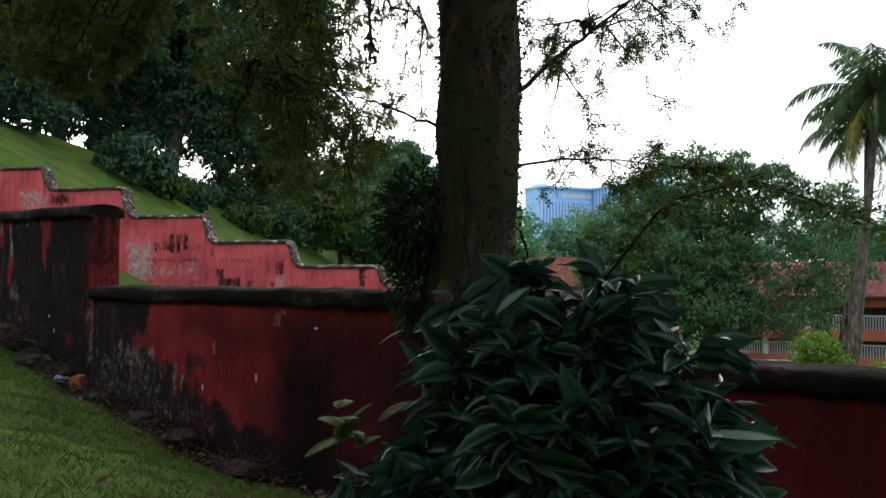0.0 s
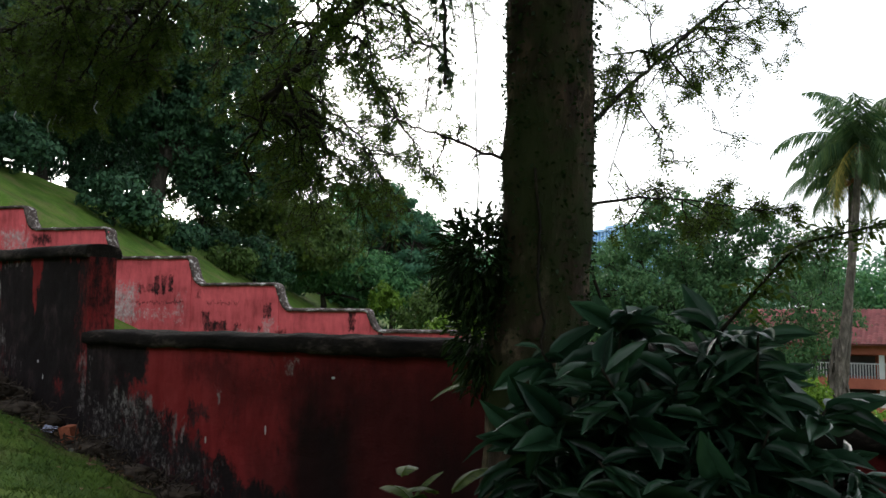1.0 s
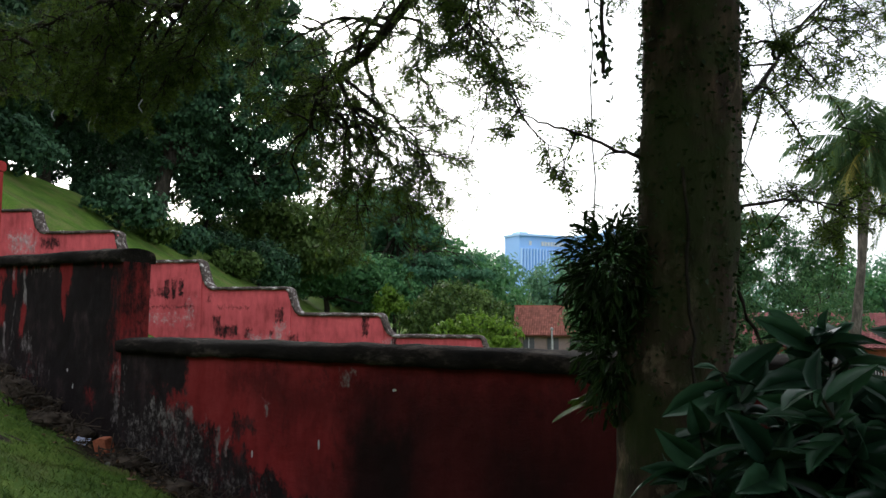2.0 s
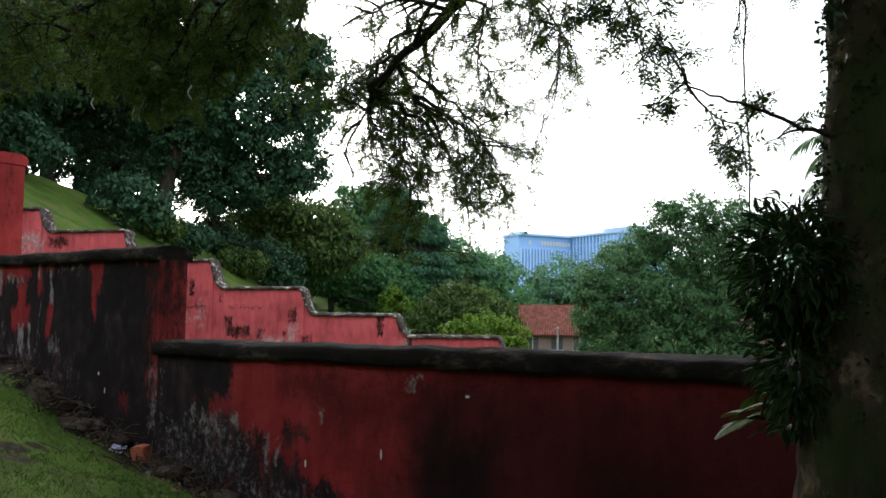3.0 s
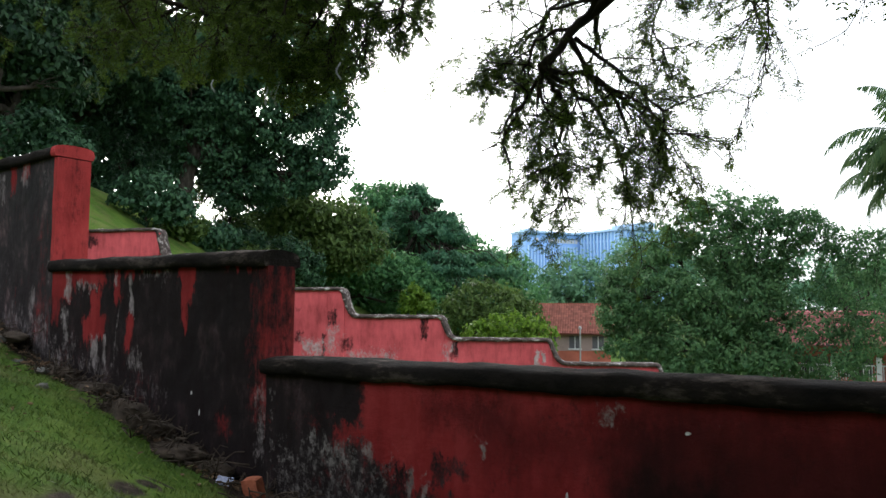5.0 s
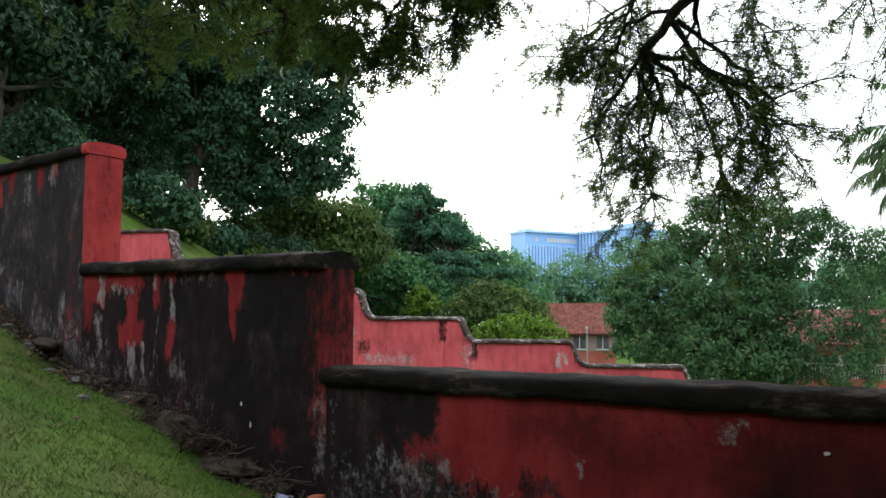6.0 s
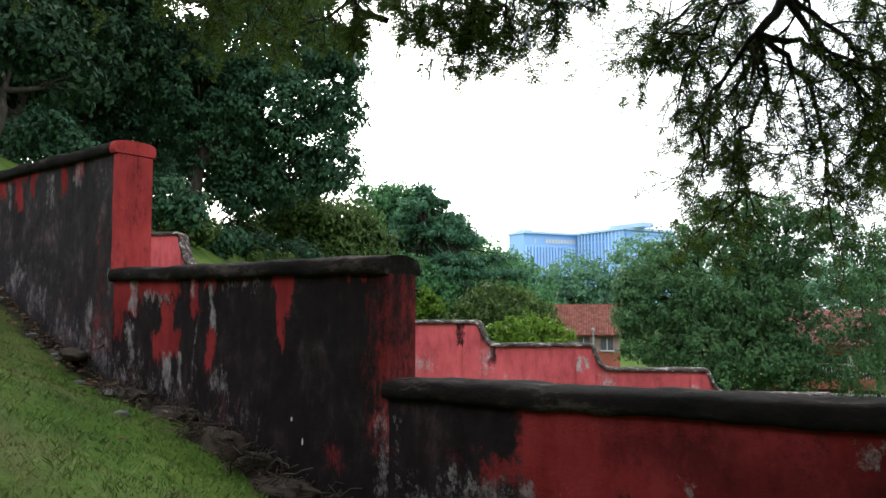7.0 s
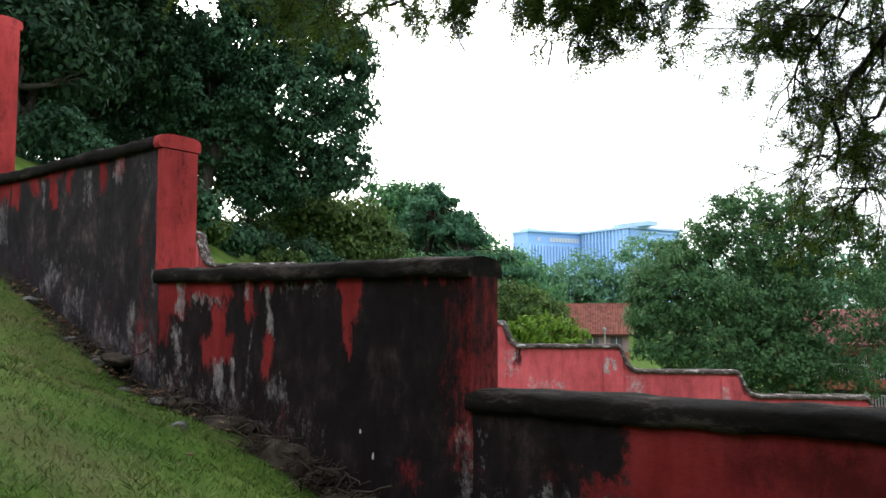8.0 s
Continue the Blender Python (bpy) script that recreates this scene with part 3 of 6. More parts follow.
# ---------------------------------------------------------------- far wall
FAR_M = Matrix.Translation((-15.05, 15.2, 0)) @ Matrix.Rotation(math.atan2(0.462, 0.887), 4, "Z")
far_wall = empty("wall_far", (0, 0, 0), "long red wall stepping downhill with curved shoulders", "wall", kind="structure")
FAR_STEPS = [(-17.4, -14.7, 5.95), (-14.7, -12.2, 5.28), (-12.2, -9.75, 4.60), (-9.75, -7.25, 3.98), (-7.25, -4.82, 3.18), (-4.82, -2.40, 2.48), (-2.40, 0.0, 1.83),
             (0.0, 2.48, 1.32), (2.48, 4.85, 0.80), (4.85, 7.30, 0.31), (7.30, 9.75, -0.36), (9.75, 12.2, -0.9), (12.2, 14.6, -1.4), (14.6, 17.0, -1.9)]


def far_line(u0, u1, top, nxt):
    """Top edge of one section: level, then a rounded shoulder and a hollow down to the next one."""
    drop = top - nxt
    pts = [(u0 + 0.36, top), (u1 - 0.16, top)]
    for k in range(1, 6):
        a = math.pi / 2 * k / 5
        pts.append((u1 - 0.16 + 0.16 * math.sin(a), top - drop * 0.32 * (1 - math.cos(a))))
    for k in range(1, 6):
        a = math.pi / 2 * k / 5
        pts.append((u1 + 0.04 + 0.26 * (1 - math.cos(a)), top - drop * (0.32 + 0.68 * math.sin(a))))
    pts.append((u1 + 0.36, nxt))
    return pts


def far_section(i):
    u0, u1, top = FAR_STEPS[i]
    nxt = FAR_STEPS[i + 1][2] if i + 1 < len(FAR_STEPS) else top - 0.5
    line = far_line(u0, u1, top, nxt)
    bottom = top - 3.2
    verts, faces = [], []
    T = 0.32
    for u, z in line:
        for y in (0, T):
            for zz in (bottom, z - 0.06):
                verts.append(FAR_M @ Vector((u, y, zz)))
    for k in range(len(line) - 1):
        a, b = 4 * k, 4 * (k + 1)
        faces += [(a, b, b + 1, a + 1), (a + 2, a + 3, b + 3, b + 2), (a + 1, b + 1, b + 3, a + 3)]
    faces += [(0, 1, 3, 2), (4 * len(line) - 4, 4 * len(line) - 2, 4 * len(line) - 1, 4 * len(line) - 3)]
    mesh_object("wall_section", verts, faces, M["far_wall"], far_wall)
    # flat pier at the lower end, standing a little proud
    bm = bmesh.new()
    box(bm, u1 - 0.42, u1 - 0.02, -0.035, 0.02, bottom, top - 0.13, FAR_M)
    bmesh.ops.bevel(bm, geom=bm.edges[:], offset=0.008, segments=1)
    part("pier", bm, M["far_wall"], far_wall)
    # coping that follows the curve
    fine = []
    for (ua, za), (ub, zb) in zip(line[:-1], line[1:]):
        n = max(1, round(math.hypot(ub - ua, zb - za) / 0.12))
        fine += [(ua + (ub - ua) * k / n, za + (zb - za) * k / n) for k in range(n)]
    fine.append(line[-1])
    prof = [(-0.06, -0.075), (-0.075, -0.03), (-0.04, 0.0), (T / 2, 0.015), (T + 0.04, 0.0), (T + 0.075, -0.03), (T + 0.06, -0.075)]
    verts, faces = [], []
    for k, (u, z) in enumerate(fine):
        (ua, za), (ub, zb) = fine[max(0, k - 1)], fine[min(len(fine) - 1, k + 1)]
        d = Vector((ub - ua, 0, zb - za)).normalized()
        nrm = Vector((-d.z, 0, d.x))
        for y, h in prof:
            p = Vector((u, y, z)) + nrm * h
            p += noise.noise_vector(p * 4.0) * 0.012 + noise.noise_vector(p * 11.0) * 0.008
            verts.append(FAR_M @ p)
    n = len(prof)
    for k in range(len(fine) - 1):
        for j in range(n):
            q = (j + 1) % n
            faces.append((k * n + j, (k + 1) * n + j, (k + 1) * n + q, k * n + q))
    faces += [tuple(range(n)), tuple(reversed(range(len(verts) - n, len(verts))))]
    mesh_object("coping", verts, faces, M["far_cap"], far_wall, "crumbling grey coping with flaked whitewash", smooth=True)


for i in range(len(FAR_STEPS)):
    far_section(i)


# ---------------------------------------------------------------- trees
def kites(centres, out, length, width, r, droop=0.0, bend=0.15):
    """Leaf-shaped pieces at the centres, pointing roughly along out. Returns n x 4 x 3."""
    n = len(centres)
    d = out + r.normal(0, 0.75, (n, 3))
    d[:, 2] -= droop
    d /= np.linalg.norm(d, axis=1, keepdims=True) + 1e-9
    side = np.cross(d, r.normal(0, 1, (n, 3)))
    side /= np.linalg.norm(side, axis=1, keepdims=True) + 1e-9
    up = np.cross(side, d)
    L = (length * r.uniform(0.65, 1.35, (n, 1)))
    W = (width * r.uniform(0.65, 1.35, (n, 1)))
    a = centres - d * L * 0.5
    b = centres + side * W * 0.5 + up * L * bend
    c = centres + d * L * 0.5
    e = centres - side * W * 0.5 + up * L * bend
    return np.stack([a, b, c, e], 1)


def crown_points(blobs, clumps, per, spread, r, shell=0.55):
    """Domed clumps of leaves in the outer part of a set of ellipsoids: the places, and which way each leaf faces."""
    P, O = [], []
    vol = np.array([(b[3] * b[4] * b[5]) ** (2 / 3) for b in blobs])
    for b, share in zip(blobs, vol / vol.sum()):
        k = max(3, int(clumps * share))
        d = r.normal(0, 1, (k, 3))
        d /= np.linalg.norm(d, axis=1, keepdims=True)
        rad = shell + (1.08 - shell) * r.uniform(0, 1, (k, 1)) ** 0.6
        c = np.array(b[:3]) + d * rad * np.array(b[3:6])
        s = 1.55 * spread * r.uniform(0.5, 1.5, (k, 1, 1))
        o = r.normal(0, 1, (k, per, 3))
        o /= np.linalg.norm(o, axis=2, keepdims=True)
        o[:, :, 2] = np.where(o[:, :, 2] < -0.55, -0.6 * o[:, :, 2], o[:, :, 2])
        p = c[:, None, :] + o * r.uniform(0.45, 1.08, (k, per, 1)) * s * np.array([0.95, 0.95, 1.0])
        P.append(p.reshape(-1, 3))
        O.append((o * 0.75 + d[:, None, :] * 0.45 + np.array([0, 0, 0.3])).reshape(-1, 3))
    return np.concatenate(P), np.concatenate(O)


def hung_leaves(places, facing, length, width, r):
    """Pointed leaves, slightly folded, that face outwards and hang down a little. Returns n x 4 x 3."""
    n = len(places)
    nn = facing / (np.linalg.norm(facing, axis=1, keepdims=True) + 1e-9) + r.normal(0, 0.42, (n, 3))
    nn /= np.linalg.norm(nn, axis=1, keepdims=True) + 1e-9
    d = r.normal(0, 0.6, (n, 3)) + np.array([0, 0, -0.8])
    d -= nn * (d * nn).sum(1, keepdims=True)
    d /= np.linalg.norm(d, axis=1, keepdims=True) + 1e-9
    side = np.cross(nn, d)
    L = length * r.uniform(0.6, 1.4, (n, 1))
    W = width * r.uniform(0.65, 1.35, (n, 1))
    return np.stack([places - d * L * 0.5, places + side * W * 0.5 + nn * L * 0.07, places + d * L * 0.5 - nn * L * 0.12, places - side * W * 0.5 + nn * L * 0.07], 1)


def tree(name, base, top, radius, blobs, leaf, clumps, per, spread, size, label, seed, bark="far_bark", lean=0.3, category="tree", group="", shell=0.55):
    """A tapered trunk that forks into limbs reaching into every mass of the crown, and the leaves."""
    r = np.random.default_rng(seed)
    t = empty(name, base, label, category, group)
    t.location = (0, 0, 0)
    base = np.array([base[0], base[1], float(ground_z(base[0], base[1])) - 0.3])
    fork = np.array(top, float)
    v, f = [], []
    path = wander(base, fork, 7, lean * 0.25, r)
    tube_arrays(path, [radius * (1.35 if i == 0 else 1.0 - 0.09 * i) for i in range(7)], 9, v, f)
    mesh_object("trunk", v, f, M[bark], t, smooth=True)
    for b in blobs:
        v, f = [], []
        end = np.array(b[:3]) + r.normal(0, 0.2, 3) * np.array(b[3:6])
        p = wander(fork - (fork - base) * r.uniform(0, 0.3), end, 6, 0.08 * np.linalg.norm(end - fork) + 0.02, r)
        tube_arrays(p, [radius * 0.5 * (1 - 0.16 * i) for i in range(6)], 6, v, f)
        for _ in range(5):
            s = p[r.integers(2, 6)]
            d = r.normal(0, 1, 3)
            d /= np.linalg.norm(d)
            e = np.array(b[:3]) + d * np.array(b[3:6]) * 0.85
            q = wander(s, e, 5, 0.07 * np.linalg.norm(e - s), r)
            tube_arrays(q, [radius * 0.2 * (1 - 0.2 * i) for i in range(5)], 4, v, f)
        mesh_object("limb", v, f, M[bark], t, smooth=True)
    P, O = crown_points(blobs, clumps, per, spread, r, shell)
    quads_object("crown", hung_leaves(P, O, size, size * 0.5, r), M[leaf], t)
    return t


# hill-top trees
tree("hilltop_tree", (-39.5, 24.0, 0), (-38.8, 24.6, 10.5), 0.55,
     [(-34.55, 29.8, 15.1, 1.38, 1.38, 1.43), (-34.7, 29.65, 12.28, 1.38, 1.38, 1.32), (-34.96, 29.38, 9.64, 1.49, 1.49, 1.49), (-37.09, 28.49, 9.18, 1.94, 1.94, 1.82), (-38.42, 26.85, 8.53, 1.53, 1.53, 1.53), (-39.2, 25.81, 10.65, 2.35, 2.35, 2.35), (-36.03, 26.64, 12.2, 2.41, 2.41, 2.13), (-35.73, 28.53, 15.61, 1.89, 1.89, 1.61), (-37.79, 26.03, 15.56, 2.87, 2.87, 2.41), (-39.26, 23.97, 12.91, 2.41, 2.41, 2.18), (-37.81, 27.62, 18.68, 3.23, 3.23, 2.05)],
     "dark_tree", 1500, 62, 0.34, 0.25, "large dark spreading tree on the hilltop", 1, shell=0.45)
tree("hilltop_tree", (-40.0, 15.5, 0), (-40.0, 16.3, 11.5), 0.5,
     [(-39.5, 17.6, 14.5, 4.0, 4.2, 3.4), (-39.0, 13.5, 15.0, 4.0, 4.0, 4.0), (-39.5, 19.5, 18.5, 4.2, 4.2, 3.0), (-40.0, 15.0, 20.5, 4.5, 4.5, 3.0), (-39.0, 11.0, 12.5, 3.0, 3.0, 2.5)],
     "shade_tree", 1400, 40, 0.46, 0.34, "dark broad-leaved tree at the edge of the slope", 2, shell=0.35)
tree("hilltop_tree", (-44.0, 20.5, 0), (-44.0, 20.8, 12.0), 0.4,
     [(-44.5, 21.0, 16.0, 4.4, 4.4, 4.0), (-44.0, 26.5, 16.0, 3.2, 3.2, 2.4), (-44.5, 17.5, 13.5, 3.2, 3.2, 2.6)],
     "shade_tree", 900, 30, 0.55, 0.40, "dark tree standing further back on the hill", 3, shell=0.3)
tree("hilltop_tree", (-47.0, 12.0, 0), (-47.0, 12.4, 12.0), 0.45,
     [(-46, 12.0, 15.0, 4.6, 4.6, 4.4), (-45, 8.0, 13.0, 4.0, 4.0, 3.6), (-46, 15, 19, 4.6, 4.6, 3.4)],
     "shade_tree", 900, 30, 0.55, 0.40, "dark tree standing further back on the hill", 4, shell=0.3)
for i, (x, y, zc, rr) in enumerate([(-54, 9, 15, 7.0), (-56, 19, 17.5, 6.5), (-52, 13, 19, 7), (-50, 5, 17, 7), (-55, 28, 18.5, 6.5), (-50, 1, 14, 7)]):
    tree("hilltop_tree", (x, y, 0), (x, y, zc - 1), 0.4, [(x, y, zc, rr * 0.8, rr * 0.8, rr * 0.6), (x, y + rr * 0.5, zc - 2.5, rr * 0.6, rr * 0.6, rr * 0.4), (x, y - rr * 0.5, zc - 2.0, rr * 0.6, rr * 0.6, rr * 0.4), (x, y, zc + 4.5, rr * 0.7, rr * 0.7, rr * 0.5)],
         "dark_tree", 520, 22, 0.85, 0.62, "dark tree in the wood behind the hilltop", 80 + i, shell=0.3)
tree("hilltop_tree", (-52.0, 27.0, 0), (-52.0, 27.5, 11.0), 0.35,
     [(-53.2, 30.0, 14.12, 2.71, 2.71, 2.32), (-51.67, 32.39, 13.55, 2.32, 2.32, 1.93), (-54.41, 27.91, 14.67, 2.71, 2.71, 2.32), (-51.4, 31.0, 11.06, 1.71, 1.71, 1.14), (-49.97, 34.79, 11.79, 1.93, 1.93, 1.93), (-52.31, 29.54, 11.34, 1.52, 1.52, 1.14), (-54.43, 25.73, 13.2, 2.28, 2.28, 1.52)],
     "dark_tree", 620, 30, 0.5, 0.42, "dark tree in the wood behind the hilltop", 87, shell=0.3)
tree("thicket", (-41.0, 28.5, 0), (-41.0, 28.5, 8.6), 0.1,
     [(-42.14, 25.06, 6.61, 1.1, 1.1, 0.67), (-41.42, 26.13, 6.12, 1.04, 1.04, 0.55), (-42.03, 23.36, 7.32, 1.2, 1.2, 0.78), (-41.39, 27.89, 5.94, 1.25, 1.25, 0.56), (-40.58, 28.95, 5.84, 1.13, 1.13, 0.56), (-42.58, 22.43, 7.99, 1.08, 1.08, 0.66)],
     "dark_tree", 300, 24, 0.32, 0.28, "low dark thicket under the hilltop trees", 88, category="bush")
tree("sparse_tree", (-44.0, 30.5, 0), (-43.6, 30.8, 9.2), 0.09,
     [(-41.75, 29.07, 6.92, 1.09, 1.09, 0.7), (-41.19, 29.8, 6.47, 0.83, 0.83, 0.58), (-41.94, 27.14, 8.45, 0.69, 0.69, 0.69)],
     "olive_tree", 300, 12, 0.5, 0.2, "thin-leaved tree with sky showing through", 89, shell=0.1)
tree("slope_tree", (-31.5, 11.5, 0), (-31.6, 12.0, 9.6), 0.22,
     [(-31.6, 12.3, 11.2, 1.5, 1.6, 1.3), (-31.3, 13.6, 9.9, 1.1, 1.1, 0.9), (-31.6, 10.8, 10.4, 1.3, 1.3, 1.0)],
     "shade_tree", 150, 28, 0.35, 0.30, "young leafy tree low on the slope", 5)
tree("olive_tree", (-42.5, 33.5, 0), (-42.3, 33.6, 6.0), 0.3,
     [(-41.65, 32.39, 8.85, 1.4, 1.4, 1.27), (-40.78, 33.38, 7.47, 1.93, 1.93, 1.53), (-40.27, 35.4, 7.34, 1.9, 1.9, 1.77), (-42.46, 31.42, 6.77, 1.47, 1.47, 0.87), (-39.31, 36.37, 5.98, 1.7, 1.7, 1.36), (-40.11, 34.12, 5.56, 2.0, 2.0, 1.13)],
     "olive_tree", 420, 34, 0.42, 0.34, "olive-green tree below the hilltop", 6)
tree("understorey_tree", (-43.0, 39.5, 0), (-43.0, 39.5, 3.6), 0.25,
     [(-41.85, 39.48, 4.85, 2.2, 2.2, 1.47), (-39.97, 41.22, 4.11, 2.05, 2.05, 1.47), (-42.66, 37.25, 4.43, 1.94, 1.94, 1.22), (-38.86, 42.17, 3.38, 1.47, 1.47, 1.25), (-42.59, 34.36, 4.66, 1.73, 1.73, 1.04)],
     "green_tree", 420, 32, 0.42, 0.32, "mid-green tree on the lower slope", 7)
tree("young_tree", (-34.2, 37.1, 0), (-34.2, 37.1, 2.0), 0.06,
     [(-34.66, 36.56, 2.86, 0.7, 0.7, 0.58), (-34.22, 36.93, 2.48, 0.58, 0.58, 0.51), (-34.98, 36.29, 2.29, 0.51, 0.51, 0.45)],
     "lime_tree", 70, 24, 0.2, 0.26, "young light-green tree beyond the wall", 44)
for i, (x, y, z, s) in enumerate([(-32.8, 18.4, 0.95, 1.25), (-34.0, 20.4, 0.6, 0.8), (-35.5, 23.0, 0.5, 0.9), (-37.0, 27.2, 0.6, 1.0), (-38.3, 30.0, 0.8, 1.5), (-34.5, 14.5, 0.7, 1.4), (-44.0, 16.0, 0.8, 3.0), (-46.0, 22.0, 0.8, 2.8), (-42.5, 11.5, 0.8, 3.0)]):
    g = float(ground_z(x, y))
    tree("hillside_bush", (x, y, 0), (x, y, g + 0.6 * s), 0.07, [(x, y, g + z * s, s, s, 0.8 * s), (x + 0.7 * s, y + 0.5 * s, g + 0.5 * s, 0.7 * s, 0.7 * s, 0.5 * s)],
         "dark_tree" if i not in (1, 3) else "olive_tree", int(90 * s), 22, 0.26, 0.26, "leafy green bush on the grass slope", 20 + i, category="bush", group="bushes along the slope")

# unseen trees added behind and above the path, to keep it and the wall in shade
for i, (x, y, zc, rr) in enumerate([(-0.5, -6.5, 5.0, 3.6), (4.5, -4.0, 4.6, 3.4), (7.0, 2.0, 4.2, 2.8), (-5.5, -9.5, 7.5, 3.8)]):
    tree("unseen_shade_tree", (x, y, 0), (x, y, zc - 1), 0.2, [(x, y, zc, rr * 0.8, rr * 0.8, rr * 0.6), (x + rr * 0.5, y, zc - 0.8, rr * 0.6, rr * 0.6, rr * 0.45), (x - rr * 0.5, y - rr * 0.3, zc - 0.6, rr * 0.6, rr * 0.6, rr * 0.45)],
         "dark_tree", 260, 18, 0.3, 0.3, "unseen leafy tree added to shade the path and wall", 90 + i, shell=0.2)

# layered tree and the woods behind it
tiers = []
lr = np.random.default_rng(11)
for h, w in ((10.9, 0.6), (10.2, 1.5), (9.4, 2.4), (8.5, 3.3), (7.5, 4.3), (6.4, 5.0), (5.2, 5.4), (3.9, 5.4)):
    for j in range(7):
        a = 6.28 * j / 7 + lr.uniform(-0.4, 0.4)
        q = w * lr.uniform(0.45, 0.95)
        k = max(0.0, 9.6 - h) * 0.42
        tiers.append((-42.7 + 0.62 * k + math.cos(a) * q, 46.1 + 0.53 * k + math.sin(a) * q, h + lr.uniform(-0.5, 0.5) - 0.10 * q, 0.3 + w * 0.22, 0.3 + w * 0.22, lr.uniform(0.18, 0.4)))
tree("layered_tree", (-42.7, 46.1, 0), (-42.7, 46.1, 10.6), 0.16, tiers, "layer_tree", 1500, 17, 0.21, 0.34, "tall tree with tiered level branches", 8, shell=0.3)
for i, (x, y, z, rr) in enumerate([(-54.0, 54.0, 6.0, 7.0), (-60, 50.0, 6.0, 7.0), (-50.0, 62.0, 5.0, 6.0), (-66, 44, 4.4, 7)]):
    tree("wood_tree", (x, y, 0), (x, y, z), 0.4, [(x, y, z, rr * 0.75, rr * 0.75, rr * 0.62), (x + rr * 0.5, y + rr * 0.3, z - 1.6, rr * 0.55, rr * 0.55, rr * 0.45), (x - rr * 0.4, y + rr * 0.3, z - 0.8, rr * 0.55, rr * 0.55, rr * 0.5), (x + rr * 0.2, y - rr * 0.4, z - 2.6, rr * 0.6, rr * 0.6, rr * 0.5)],
         "green_tree", 560, 24, 0.75, 0.55, "dense green tree at the edge of the woods", 30 + i, group="trees of the wood")

tree("wood_tree", (-52.0, 47.5, 0), (-52.0, 47.5, 5.0), 0.35,
     [(-50.32, 49.37, 9.76, 2.45, 2.45, 2.72), (-48.3, 51.2, 9.22, 2.54, 2.54, 2.63), (-50.52, 47.78, 7.65, 2.68, 2.68, 2.23), (-48.41, 49.77, 6.63, 3.13, 3.13, 2.23), (-46.31, 52.87, 7.75, 2.09, 2.09, 2.09), (-49.59, 50.05, 11.51, 1.27, 1.27, 1.09), (-47.89, 51.56, 10.96, 1.18, 1.18, 1.09)],
     "green_tree", 700, 34, 0.5, 0.4, "dense green tree at the edge of the woods", 36, group="trees of the wood")

# bushes beyond the far wall
tree("round_tree", (-29.8, 37.0, 0), (-29.8, 37.0, 1.2), 0.16, [(-29.8, 37.0, 2.15, 2.2, 2.2, 1.5), (-28.3, 37.6, 1.5, 1.6, 1.6, 1.2), (-31.2, 36.4, 1.6, 1.6, 1.6, 1.3)],
     "olive_tree", 330, 24, 0.32, 0.26, "rounded dull-green tree beyond the wall", 40)
tree("lime_bush", (-25.8, 33.2, 0), (-25.8, 33.2, 0.4), 0.09, [(-25.8, 33.2, 1.2, 1.15, 1.15, 0.75), (-24.7, 33.9, 0.9, 0.95, 0.95, 0.75), (-26.9, 32.7, 0.8, 0.9, 0.9, 0.7), (-25.3, 33.5, 0.3, 1.5, 1.2, 0.7)],
     "lime_tree", 190, 22, 0.22, 0.24, "bright lime-green bush beyond the wall", 41, category="bush")
tree("lime_bush", (-8.6, 28.6, 0), (-8.6, 28.6, -1.3), 0.06, [(-8.6, 28.6, -0.95, 0.65, 0.65, 0.55), (-8.1, 28.8, -1.3, 0.5, 0.5, 0.4), (-9.0, 28.5, -1.4, 0.5, 0.5, 0.4)],
     "lime_tree", 110, 20, 0.16, 0.16, "bright lime-green bush beside the palm", 42, category="bush")
tree("hedge", (-6.2, 29.5, 0), (-6.2, 29.5, -1.6), 0.05, [(-6.8, 29.4, -1.6, 0.9, 0.5, 0.35), (-5.5, 29.7, -1.6, 0.9, 0.5, 0.35), (-4.2, 30.0, -1.65, 0.9, 0.5, 0.35)],
     "lime_tree", 120, 20, 0.14, 0.15, "low clipped yellow-green hedge", 43, category="hedge")

